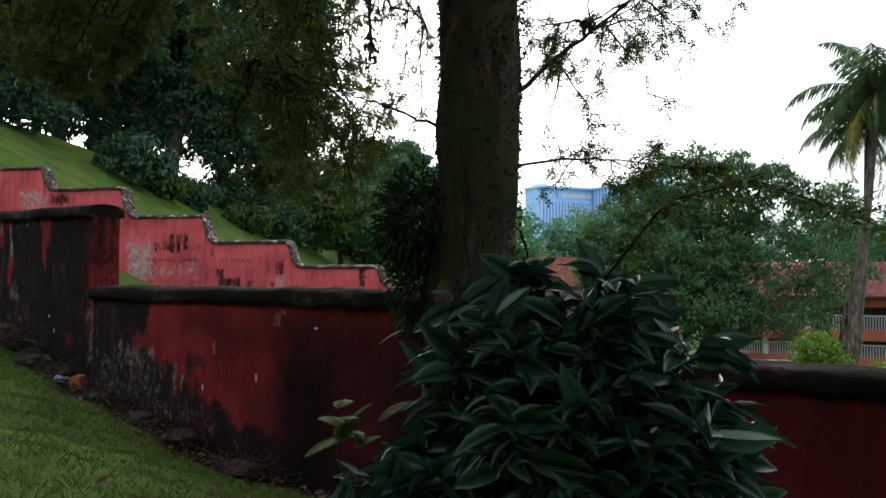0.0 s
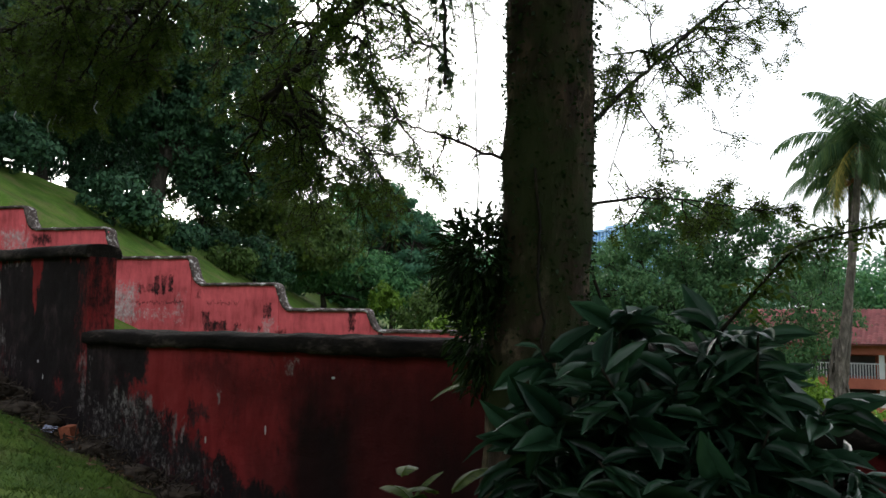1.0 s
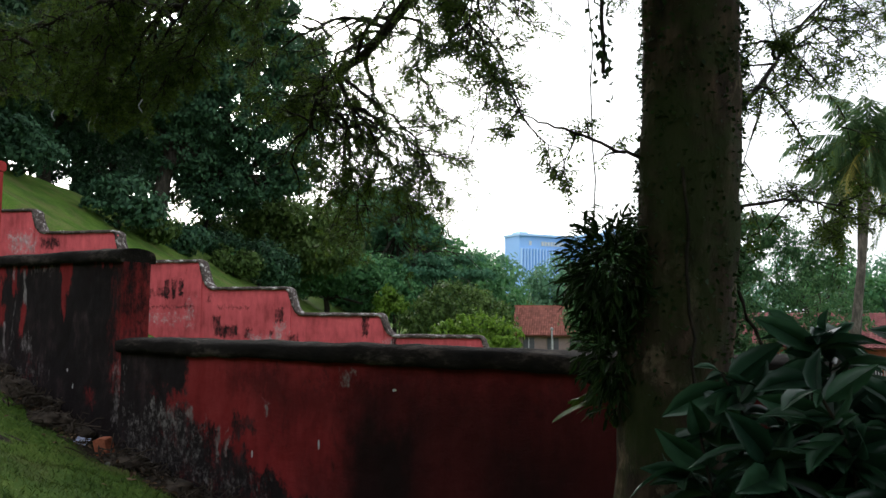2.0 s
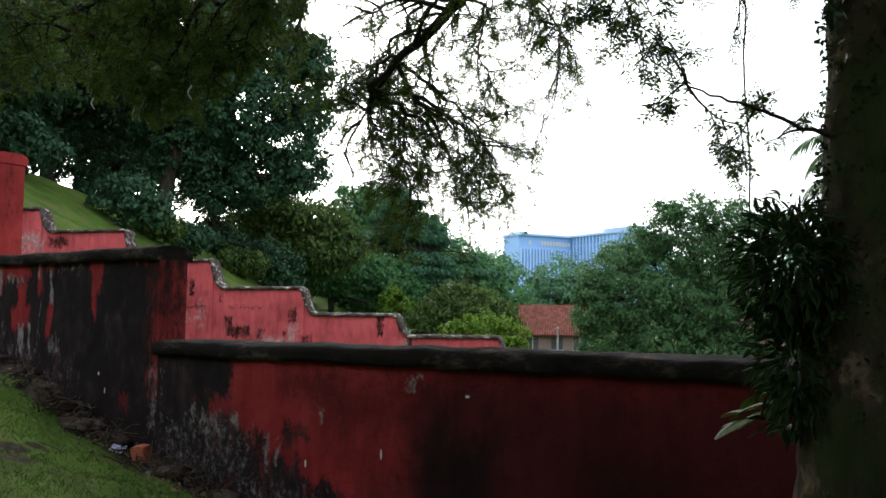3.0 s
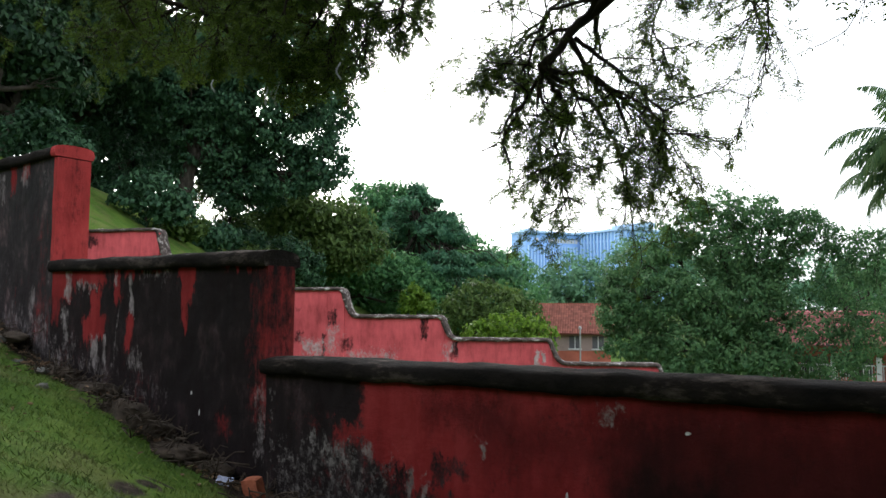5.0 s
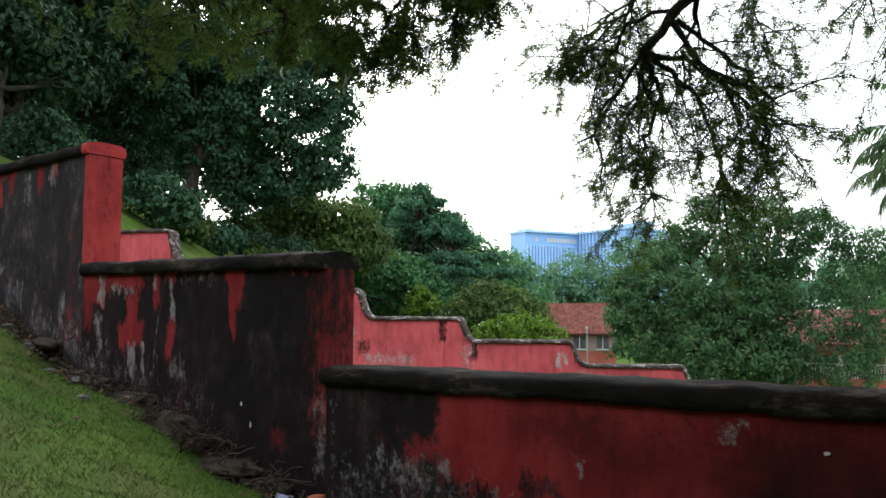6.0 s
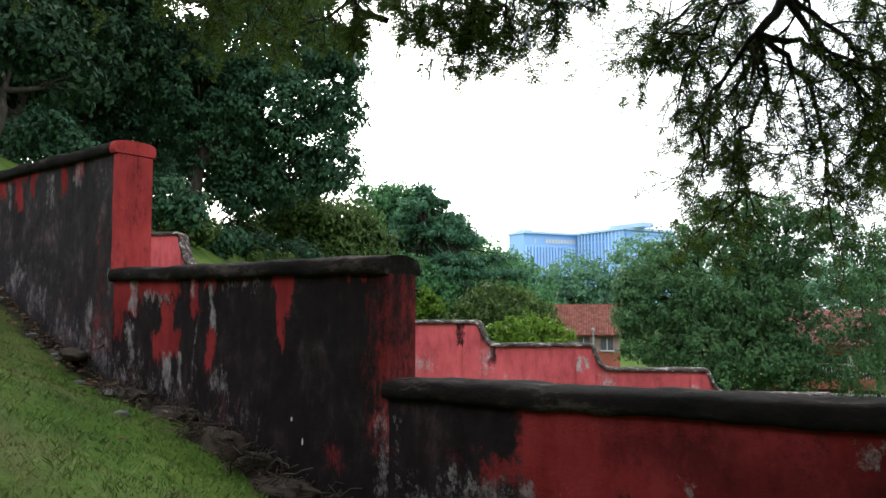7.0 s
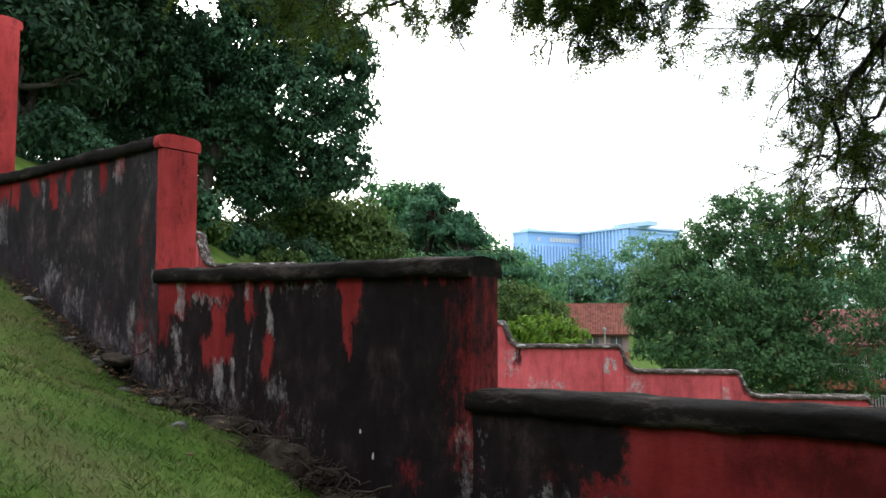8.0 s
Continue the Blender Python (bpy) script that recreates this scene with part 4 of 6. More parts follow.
# large airy trees in front of the houses
tree("airy_tree", (-20.0, 47.5, 0), (-20.2, 47.3, 1.6), 0.28,
     [(-24.31, 42.16, 3.7, 1.25, 1.25, 1.07), (-23.22, 42.68, 4.75, 1.44, 1.44, 1.13), (-21.85, 43.28, 5.93, 1.32, 1.32, 1.13), (-20.88, 43.68, 7.5, 1.0, 1.0, 0.81), (-19.55, 44.19, 7.35, 1.25, 1.25, 1.07), (-19.86, 44.07, 5.42, 2.01, 2.01, 1.44), (-18.02, 45.76, 7.08, 1.47, 1.47, 1.15), (-18.74, 45.52, 5.15, 1.79, 1.79, 1.47), (-16.45, 46.22, 6.55, 1.28, 1.28, 1.15), (-17.3, 45.98, 4.51, 1.28, 1.28, 1.28), (-22.45, 41.93, 2.75, 2.15, 2.15, 1.47), (-20.36, 42.81, 2.73, 2.15, 2.15, 1.72), (-18.63, 44.5, 2.44, 2.07, 2.07, 1.75), (-17.24, 44.95, 1.56, 1.44, 1.44, 1.88), (-24.03, 41.19, 2.02, 1.35, 1.35, 1.23), (-23.27, 41.55, 0.68, 1.84, 1.84, 1.41), (-20.94, 42.58, 0.4, 2.45, 2.45, 1.53), (-18.63, 43.45, 0.14, 2.15, 2.15, 1.53), (-20.47, 42.77, -1.32, 3.37, 3.37, 1.1), (-17.27, 43.9, -0.69, 1.53, 1.53, 1.23)],
     "airy_tree", 1300, 40, 0.33, 0.24, "broad airy tree with fine mid-green leaves", 50, shell=0.45)
tree("airy_tree", (-14.6, 51.5, 0), (-14.8, 51.3, 1.0), 0.14,
     [(-15.18, 45.53, 6.12, 1.25, 1.25, 1.07), (-13.96, 45.82, 5.21, 1.44, 1.44, 1.13), (-13.03, 46.02, 4.05, 1.25, 1.25, 1.13), (-14.3, 44.72, 3.22, 1.41, 1.41, 1.04), (-12.49, 46.13, 5.43, 1.13, 1.13, 0.94), (-14.85, 44.58, 1.29, 1.23, 1.23, 1.35), (-13.31, 44.94, 0.75, 1.53, 1.53, 1.35), (-16.14, 44.23, -0.39, 1.35, 1.35, 1.1), (-13.96, 44.79, -0.89, 1.84, 1.84, 1.1), (-11.97, 45.21, 1.83, 1.35, 1.35, 1.23)],
     "airy_tree", 420, 26, 0.33, 0.22, "thin-leaved tree with bare twigs showing", 51, shell=0.25)
tree("street_tree", (-14.5, 62.5, 0), (-14.5, 62.3, 1.0), 0.25,
     [(-16.2, 61.5, 3.6, 2.3, 2.2, 1.9), (-12.6, 63.0, 3.2, 2.8, 2.4, 1.9), (-8.8, 64.0, 3.6, 3.0, 2.6, 2.2), (-14.0, 62.0, 1.2, 2.6, 2.2, 1.5)],
     "green_tree", 420, 22, 0.5, 0.38, "dense green street tree behind the palm", 52)
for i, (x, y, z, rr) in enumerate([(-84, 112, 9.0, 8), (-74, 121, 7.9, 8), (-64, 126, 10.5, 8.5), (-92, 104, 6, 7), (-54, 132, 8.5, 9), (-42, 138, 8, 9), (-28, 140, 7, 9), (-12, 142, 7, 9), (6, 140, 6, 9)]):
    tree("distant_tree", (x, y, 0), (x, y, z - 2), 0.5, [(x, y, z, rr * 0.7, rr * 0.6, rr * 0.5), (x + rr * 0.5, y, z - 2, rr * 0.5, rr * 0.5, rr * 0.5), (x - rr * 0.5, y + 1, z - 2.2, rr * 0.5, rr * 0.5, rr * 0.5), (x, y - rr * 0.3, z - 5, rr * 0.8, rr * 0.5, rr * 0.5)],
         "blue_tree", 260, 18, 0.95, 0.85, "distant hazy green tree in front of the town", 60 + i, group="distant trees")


# ---------------------------------------------------------------- palm
def palm(base, crown, seed, fronds=36, thick=1.0):
    r = np.random.default_rng(seed)
    t = empty("coconut_palm", (0, 0, 0), "tall coconut palm with a grey ringed trunk", "palm")
    g = float(ground_z(base[0], base[1])) - 0.2
    v, f = [], []
    n = 40
    c = np.array(crown, float)
    b = np.array([base[0], base[1], g])
    path, rad = [], []
    for i in range(n):
        k = i / (n - 1)
        p = b + (c - b) * k
        p[0] += 0.25 * math.sin(k * math.pi)
        path.append(p)
        rad.append(thick * (0.24 - 0.10 * k) * (1.06 if i % 2 else 0.96) + 0.18 * max(0, 0.08 - k) / 0.08)
    tube_arrays(path, rad, 10, v, f)
    mesh_object("trunk", v, f, M["palm_bark"], t, smooth=True)
    # hanging dead sheaths round the trunk part way up
    Q = []
    for k in range(70):
        a, h = r.uniform(0, 6.28), r.uniform(0.18, 0.40)
        p = b + (c - b) * h
        o = np.array([math.cos(a), math.sin(a), 0])
        s = np.array([-math.sin(a), math.cos(a), 0]) * 0.09
        L = r.uniform(0.5, 1.0)
        Q.append([p + o * 0.2 - s, p + o * 0.2 + s, p + o * 0.36 + s * 0.4 - np.array([0, 0, L]), p + o * 0.34 - s * 0.4 - np.array([0, 0, L])])
    quads_object("dead_skirt", Q, M["palm_bark"], t)
    for k in range(fronds):
        a = k * 2.399 + r.normal(0, 0.15)
        rise = 1.40 - 2.3 * (k / (fronds - 1)) + r.normal(0, 0.2)
        L = r.uniform(2.9, 4.3) * (0.6 + 0.4 * thick)
        pts, p = [], c.copy()
        el = rise
        step = L / 12
        for i in range(13):
            pts.append(p.copy())
            p = p + step * np.array([math.cos(a) * math.cos(el), math.sin(a) * math.cos(el), math.sin(el)])
            el -= 0.05 + 0.017 * i
        v, f = [], []
        tube_arrays(pts, [0.035 * (1 - i / 13.5) for i in range(13)], 4, v, f)
        lv = []
        pts = np.array(pts)
        for i in np.linspace(1.2, 11.9, 44):
            j = int(i)
            q = pts[j] + (pts[min(j + 1, 12)] - pts[j]) * (i - j)
            d = pts[min(j + 1, 12)] - pts[max(j - 1, 0)]
            d /= np.linalg.norm(d)
            sd_ = np.cross(d, [0, 0, 1])
            sd_ /= np.linalg.norm(sd_) + 1e-6
            ll = 0.98 * math.sin(math.pi * min(1, (i / 12) * 0.8 + 0.18)) + 0.12
            for sg in (1, -1):
                w = sd_ * sg * 0.75 + d * 0.5 + np.array([0, 0, -0.95 + r.normal(0, 0.3)])
                w /= np.linalg.norm(w)
                e = q + w * ll + np.array([0, 0, -0.12 * ll])
                wd = d * 0.031
                lv.append([q - wd, q + wd, (q + e) / 2 + wd + [0, 0, 0.03], e])
        base_n = len(v)
        for s4 in lv:
            v += [Vector(x) for x in s4]
            f.append(tuple(range(base_n, base_n + 4)))
            base_n += 4
        mesh_object("frond", v, f, M["dry_frond"] if k > fronds - 10 and k % 4 == 0 else M["palm_leaf"], t)
    bm = bmesh.new()
    for k in range(7):
        a = k * 0.9
        bmesh.ops.create_icosphere(bm, subdivisions=2, radius=0.15, matrix=Matrix.Translation((c[0] + 0.3 * math.cos(a), c[1] + 0.3 * math.sin(a), c[2] - 0.35 - 0.05 * (k % 3))))
    part("coconut_cluster", bm, M["brick"], t, "cluster of orange-brown coconuts", True)


palm((-11.35, 40.3), (-9.5, 40.3, 9.55), 70)
palm((-11.2, 41.6), (-10.2, 41.5, 8.3), 71, 22, 0.75)


# ---------------------------------------------------------------- houses
def tiled_slope(parent, m, w, slope_len, step=0.32, tone="roof"):
    """Roof slope of separate overlapping courses of pan tiles (x along the eaves, y up the slope)."""
    verts, faces = [], []
    rows, cols = int(slope_len / step), int(w / 0.28)
    for j in range(rows):
        for i in range(cols):
            x0, y0 = i * 0.28 - w / 2, j * step
            b = len(verts)
            for x, h in ((x0, 0.0), (x0 + 0.14, 0.07), (x0 + 0.28, 0.0)):
                verts.append(m @ Vector((x, y0, 0.05 + h)))
                verts.append(m @ Vector((x, y0 + step * 1.1, h)))
            faces += [(b, b + 2, b + 3, b + 1), (b + 2, b + 4, b + 5, b + 3)]
    o = mesh_object("roof_tiles", verts, faces, M[tone], parent, "weathered orange-red clay pan tiles")
    tagged(o, kind="stuff")


def house_left():
    h = empty("tiled_house", (0, 0, 0), "low house with an orange clay-tile roof and white wall", "house")
    m = Matrix.Translation((-38.6, 60.9, 0)) @ Matrix.Rotation(radians(28), 4, "Z") @ Matrix.Diagonal((0.72, 1, 1, 1))
    bm = bmesh.new()
    box(bm, -4.2, 4.2, 0.3, 6, -4.0, -0.85, m)
    part("wall", bm, M["house_red"], h)
    bm = bmesh.new()
    box(bm, -4.2, 4.2, 0.32, 6, -0.85, 0.65, m)
    part("upper_wall", bm, M["pink_wall"], h, "dull pinkish-grey plaster below the eaves")
    for x in (-2.6, 0.2, 2.8):
        bm = bmesh.new()
        box(bm, x - 0.65, x + 0.65, 0.22, 0.3, -0.65, 0.35, m)
        w = part("window", bm, M["shade_in"], h)
        bm = bmesh.new()
        box(bm, x - 0.75, x + 0.75, 0.16, 0.24, -0.76, -0.65, m)
        box(bm, x - 0.05, x + 0.05, 0.18, 0.24, -0.65, 0.35, m)
        part("window_frame", bm, M["white"], w)
    bm = bmesh.new()
    v = [m @ Vector(p) for p in ((-4.6, -0.3, 0.5), (4.6, -0.3, 0.5), (4.6, 3.1, 3.0), (-4.6, 3.1, 3.0), (-4.6, 6.4, 0.5), (4.6, 6.4, 0.5))]
    vs = [bm.verts.new(p) for p in v]
    for f in ((0, 1, 2, 3), (3, 2, 5, 4), (0, 3, 4), (1, 5, 2), (0, 4, 5, 1)):
        bm.faces.new([vs[k] for k in f])
    part("roof", bm, M["roof"], h)
    L = math.hypot(3.4, 2.5)
    tiled_slope(h, m @ Matrix.Translation((0, -0.3, 0.54)) @ Matrix.Rotation(math.atan2(2.5, 3.4), 4, "X"), 9.2, L)
    bm = bmesh.new()
    box(bm, -4.7, 4.7, 2.98, 3.22, 2.98, 3.12, m)
    part("ridge", bm, M["roof"], h)
    p = empty("white_pole", (0, 0, 0), "white post standing before the house", "post")
    bm = bmesh.new()
    bmesh.ops.create_cone(bm, cap_ends=True, segments=8, radius1=0.055, radius2=0.05, depth=4.4, matrix=Matrix.Translation((-29.2, 45.8, -1.0)))
    bmesh.ops.create_icosphere(bm, subdivisions=1, radius=0.12, matrix=Matrix.Translation((-29.2, 45.8, 1.22)))
    part("pole", bm, M["post"], p)


house_left()


def balcony_house():
    """Long two-storey building with slatted balustrades in both galleries."""
    h = empty("gallery_building", (0, 0, 0), "long red two-storey building with white balustrades", "building")
    m = Matrix.Translation((-13.0, 54.6, 0)) @ Matrix.Rotation(radians(8), 4, "Z")
    W0, W1 = -9.0, 16.0
    bm = bmesh.new()
    box(bm, W0, W1, 2.0, 8.0, -6.5, 1.0, m)
    part("wall", bm, M["house_red"], h)
    for name, z0, z1, y0 in (("lintel", -0.35, 0.25, 0.0), ("floor_band", -2.35, -1.75, -0.1), ("ground_band", -4.6, -3.4, -0.1)):
        bm = bmesh.new()
        box(bm, W0, W1, y0, 2.0, z0, z1, m)
        bmesh.ops.bevel(bm, geom=bm.edges[:], offset=0.03, segments=1)
        part(name, bm, M["house_red"], h)
    for k in range(11):
        x = W0 + 0.2 + k * 2.46
        bm = bmesh.new()
        box(bm, x - 0.14, x + 0.14, 0.1, 0.38, -3.4, -0.35, m)
        part("pillar", bm, M["white"], h)
        for z0 in (-1.75, -3.4):
            bm = bmesh.new()
            box(bm, x + 0.4, x + 2.0, 1.93, 2.03, z0 + 0.05, z0 + (1.25 if z0 > -2 else 1.0), m)
            part("window", bm, M["shade_in"], h)
    for z0, z1 in ((-1.75, -0.85), (-3.4, -2.6)):
        for k in range(10):
            x = W0 + 0.34 + k * 2.46
            rail = bmesh.new()
            box(rail, x, x + 2.18, 0.16, 0.26, z1 - 0.07, z1, m)
            ro = part("handrail", rail, M["white"], h)
            for j in range(14):
                s = bmesh.new()
                xx = x + 0.08 + j * 0.155
                box(s, xx - 0.022, xx + 0.022, 0.18, 0.24, z0, z1 - 0.07, m)
                part("baluster", s, M["white"], ro)
    bm = bmesh.new()
    v = [m @ Vector(p) for p in ((W0 - 0.5, -0.7, 0.2), (W1 + 0.5, -0.7, 0.2), (W1 + 0.5, 4.0, 2.3), (W0 - 0.5, 4.0, 2.3), (W0 - 0.5, 8.7, 0.2), (W1 + 0.5, 8.7, 0.2))]
    vs = [bm.verts.new(p) for p in v]
    for f in ((0, 1, 2, 3), (3, 2, 5, 4), (0, 3, 4), (1, 5, 2), (0, 4, 5, 1)):
        bm.faces.new([vs[k] for k in f])
    part("roof", bm, M["roof"], h)
    tiled_slope(h, m @ Matrix.Translation(((W0 + W1) / 2, -0.7, 0.24)) @ Matrix.Rotation(math.atan2(2.1, 4.7), 4, "X"), W1 - W0 + 1, math.hypot(4.7, 2.1), tone="faded_roof")
    for x, z in ((3.0, -2.0), (3.7, -2.1), (4.2, -2.1), (4.7, -2.05)):
        bm = bmesh.new()
        vs = box(bm, x - 0.2, x + 0.2, 0.02, 0.05, z - 0.75, z, m)
        bmesh.ops.subdivide_edges(bm, edges=bm.edges[:], cuts=3)
        for q in bm.verts:
            q.co += noise.noise_vector(q.co * 3) * 0.04
        c = part("washing", bm, M["white"], None)
        tagged(c, "white laundry hung over the gallery edge", "laundry", "laundry on the gallery")


balcony_house()


# ---------------------------------------------------------------- distant tower
def tower():
    """Two wings that meet at an angle: slim piers under a recessed loggia, a row of pale windows, a set-back roof storey."""
    t = empty("tower_block", (0, 0, 0), "distant slab block, pale blue with haze, ribbed facade", "building")
    TOP = 37.7
    A, B, C, D = Vector((-191.6, 285.1, 0)), Vector((-181.6, 308.7, 0)), Vector((-155.8, 301.2, 0)), Vector((-145.9, 328.5, 0))
    for a, b, kind in ((A, B, "wing"), (B, C, "front"), (C, D, "side")):
        L = (b - a).length
        m = Matrix.Translation(a) @ Matrix.Rotation(math.atan2(b.y - a.y, b.x - a.x), 4, "Z")
        top = TOP - 0.15 if kind == "wing" else TOP
        deep = 12.0 if kind != "side" else 10.0
        bm = bmesh.new()
        box(bm, 0.02, L + (4.0 if kind == "wing" else -0.02), 0.9, deep, -12, top - 0.9, m)
        part("wall", bm, M["tower_wall"], t)
        bm = bmesh.new()
        box(bm, -0.5, L + (3.5 if kind == "wing" else 0.5), -0.5, deep + 0.4, top - 0.9, top, m)
        bmesh.ops.bevel(bm, geom=bm.edges[:], offset=0.12, segments=1)
        part("cornice", bm, M["tower_light"], t)
        if kind == "side":
            for x, z in ((5.5, -4.4), (12.0, -4.4), (18.5, -4.4), (5.5, -11.0), (12.0, -11.0), (18.5, -11.0), (9.0, -8.0)):
                bm = bmesh.new()
                box(bm, x - 2.0, x + 2.0, 0.75, 0.95, top + z, top + z + 0.8, m)
                part("window", bm, M["tower_light"], t)
            bm = bmesh.new()
            box(bm, 0.0, L, 0.3, 0.9, top - 2.2, top - 1.7, m)
            part("string_course", bm, M["tower_light"], t)
            continue
        n = 14 if kind == "front" else 17
        for k in range(n):
            x = (k + 0.5) * L / n
            bm = bmesh.new()
            box(bm, x - 0.28, x + 0.28, 0.1, 0.9, -12, top - (1.0 if kind == "front" else 6.0), m)
            part("pier", bm, M["tower_light"], t)
            bm = bmesh.new()
            box(bm, x + 0.36, x + L / n - 0.36, 0.8, 0.92, -12, top - (5.0 if kind == "front" else 6.5), m)
            part("glazing", bm, M["tower_glass"], t)
            if kind == "wing" and (k == 3 or k > 6):
                bm = bmesh.new()
                box(bm, x - 0.55, x + 0.55, 0.7, 0.95, top - 4.6, top - 2.9, m)
                part("window", bm, M["white"], t)
            if kind == "front":
                bm = bmesh.new()
                box(bm, x + 0.3, x + L / n - 0.3, 0.78, 0.92, top - 4.0, top - 1.2, m)
                part("loggia", bm, M["tower_glass"], t)
        if kind == "front":
            bm = bmesh.new()
            box(bm, L * 0.55, L + 6.0, 4.0, 10.0, top, top + 1.8, m)
            part("plant_room", bm, M["tower_light"], t)
        else:
            bm = bmesh.new()
            box(bm, 1.0, 5.0, 2.0, 8.0, top, top + 0.9, m)
            part("plant_room", bm, M["tower_light"], t)


tower()


# ---------------------------------------------------------------- the tree beside the path
near_tree = empty("wall_side_tree", (0, 0, 0), "tree with rough dark trunk and feathery drooping foliage", "tree")
TR = np.random.default_rng(100)


def trunk_mesh():
    pts = [(-2.06, 2.55, -0.2), (-2.06, 2.54, 0.5), (-2.05, 2.53, 1.0), (-2.02, 2.52, 1.45), (-1.97, 2.50, 1.9), (-1.93, 2.47, 2.3), (-1.90, 2.44, 2.7), (-1.92, 2.42, 3.2), (-1.98, 2.42, 3.9), (-2.1, 2.5, 4.8)]
    rad = [0.24, 0.20, 0.185, 0.175, 0.155, 0.147, 0.15, 0.17, 0.15, 0.10]
    P = np.array(pts)
    k = np.linspace(0, len(pts) - 1, 90)
    path = np.stack([np.interp(k, range(len(pts)), P[:, i]) for i in range(3)], 1)
    rr = np.interp(k, range(len(pts)), rad)
    verts, faces = [], []
    n = 40
    for p, r0 in zip(path, rr):
        for j in range(n):
            a = 2 * math.pi * j / n
            d = Vector((math.cos(a), math.sin(a), 0))
            q = Vector(p) + d * r0
            f = noise.fractal(Vector((q.x * 7, q.y * 7, q.z * 2.2)), 0.9, 2.1, 5)
            c = abs(noise.noise(Vector((q.x * 16, q.y * 16, q.z * 3.5))))
            verts.append(q + d * (0.024 * f - 0.028 * max(0, 0.25 - c)))
    for i in range(len(path) - 1):
        for j in range(n):
            q = (j + 1) % n
            faces.append((i * n + j, i * n + q, (i + 1) * n + q, (i + 1) * n + j))
    mesh_object("trunk", verts, faces, M["bark"], near_tree, smooth=True)


trunk_mesh()

# one feather leaf: midrib along +x, pairs of leaflets
def feather(pairs=4, length=0.05, leaflet=0.021):
    q = [[(0, -0.0009, 0), (length, -0.0006, 0), (length, 0.0006, 0), (0, 0.0009, 0)]]
    for i in range(pairs):
        x = length * (0.2 + 0.8 * i / (pairs - 1))
        s = leaflet * (0.8 + 0.4 * math.sin(2.7 * i + 1))
        for sg in (1, -1):
            q.append([(x, 0, 0), (x + s * 0.10, sg * s * 0.52, 0.001), (x + s * 0.52, sg * s * 0.86, -0.004), (x + s * 0.42, sg * s * 0.38, -0.002)])
    return np.array(q, float)


FEATHER = feather()


def place_feathers(pos, dirs, scale, r):
    """Copies of the feather leaf at the positions, along the directions."""
    n = len(pos)
    d = dirs / (np.linalg.norm(dirs, axis=1, keepdims=True) + 1e-9)
    s = np.cross(d, r.normal(0, 0.5, (n, 3)) + np.array([0, 0, 1]))
    s /= np.linalg.norm(s, axis=1, keepdims=True) + 1e-9
    u = np.cross(s, d)
    R = np.stack([d, s, u], 2) * scale[:, None, None]
    return (np.einsum("nij,qkj->nqki", R, FEATHER) + pos[:, None, None, :]).reshape(-1, 4, 3)


def bough(name, start, through, r, radius, twigs, twig_len, leaf_gap=0.031, droop=0.6, bare=0.0, sub=4, scale=1.0, spread=0.8, crook=0.03):
    """A branch through the given places, with drooping twigs that fork, and feather leaves along them."""
    pts = [np.array(start, float)] + [np.array(p, float) for p in through]
    path = [pts[0]]
    for a, b in zip(pts[:-1], pts[1:]):
        path += list(wander(a, b, 7, crook * np.linalg.norm(b - a), r)[1:])
    path = np.array(path)
    v, f = [], []
    n = len(path)
    tube_arrays(path, [radius * (1 - 0.75 * i / (n - 1)) for i in range(n)], 7, v, f)
    pos, dirs = [], []

    def twig(p, d, L, rad, depth):
        steps = max(4, int(L / 0.07))
        q = [p]
        d = d / np.linalg.norm(d)
        naked = r.uniform() < bare
        for i in range(steps):
            d = d + r.normal(0, 0.17, 3) + np.array([0, 0, -droop * 0.10])
            d = d / np.linalg.norm(d)
            q.append(q[-1] + d * L / steps)
            if depth > 0 and i > 0 and r.uniform() < 0.62 * sub / 3:
                e = d + r.normal(0, 0.7, 3)
                twig(q[-1], e, L * r.uniform(0.3, 0.6), rad * 0.6, depth - 1)
            if not naked:
                m = max(1, int(L / steps / leaf_gap))
                for j in range(m):
                    pos.append(q[-2] + (q[-1] - q[-2]) * (j + r.uniform()) / m)
                    dirs.append(d * 0.5 + r.normal(0, 0.6, 3) + np.array([0, 0, -0.25]))
        tube_arrays(q, [max(0.0018, rad * (1 - 0.8 * i / steps)) for i in range(steps + 1)], 4, v, f)

    for k in range(twigs):
        i = int(r.uniform(0.25, 1) * (n - 1))
        d = path[min(i + 1, n - 1)] - path[max(i - 1, 0)]
        d = d / (np.linalg.norm(d) + 1e-9) * 0.5 + r.normal(0, spread, 3) + np.array([0, 0, -droop * 0.5])
        twig(path[i], d, twig_len * r.uniform(0.5, 1.3), radius * 0.22 + 0.0028, 2)
    b = mesh_object(name, v, f, M["twig"], near_tree, smooth=True)
    if pos:
        pos, dirs = np.array(pos), np.array(dirs)
        quads_object("leaves", place_feathers(pos, dirs, scale * r.uniform(0.6, 1.2, len(pos)), r), M["pinnate"], b, "feathery green leaves")


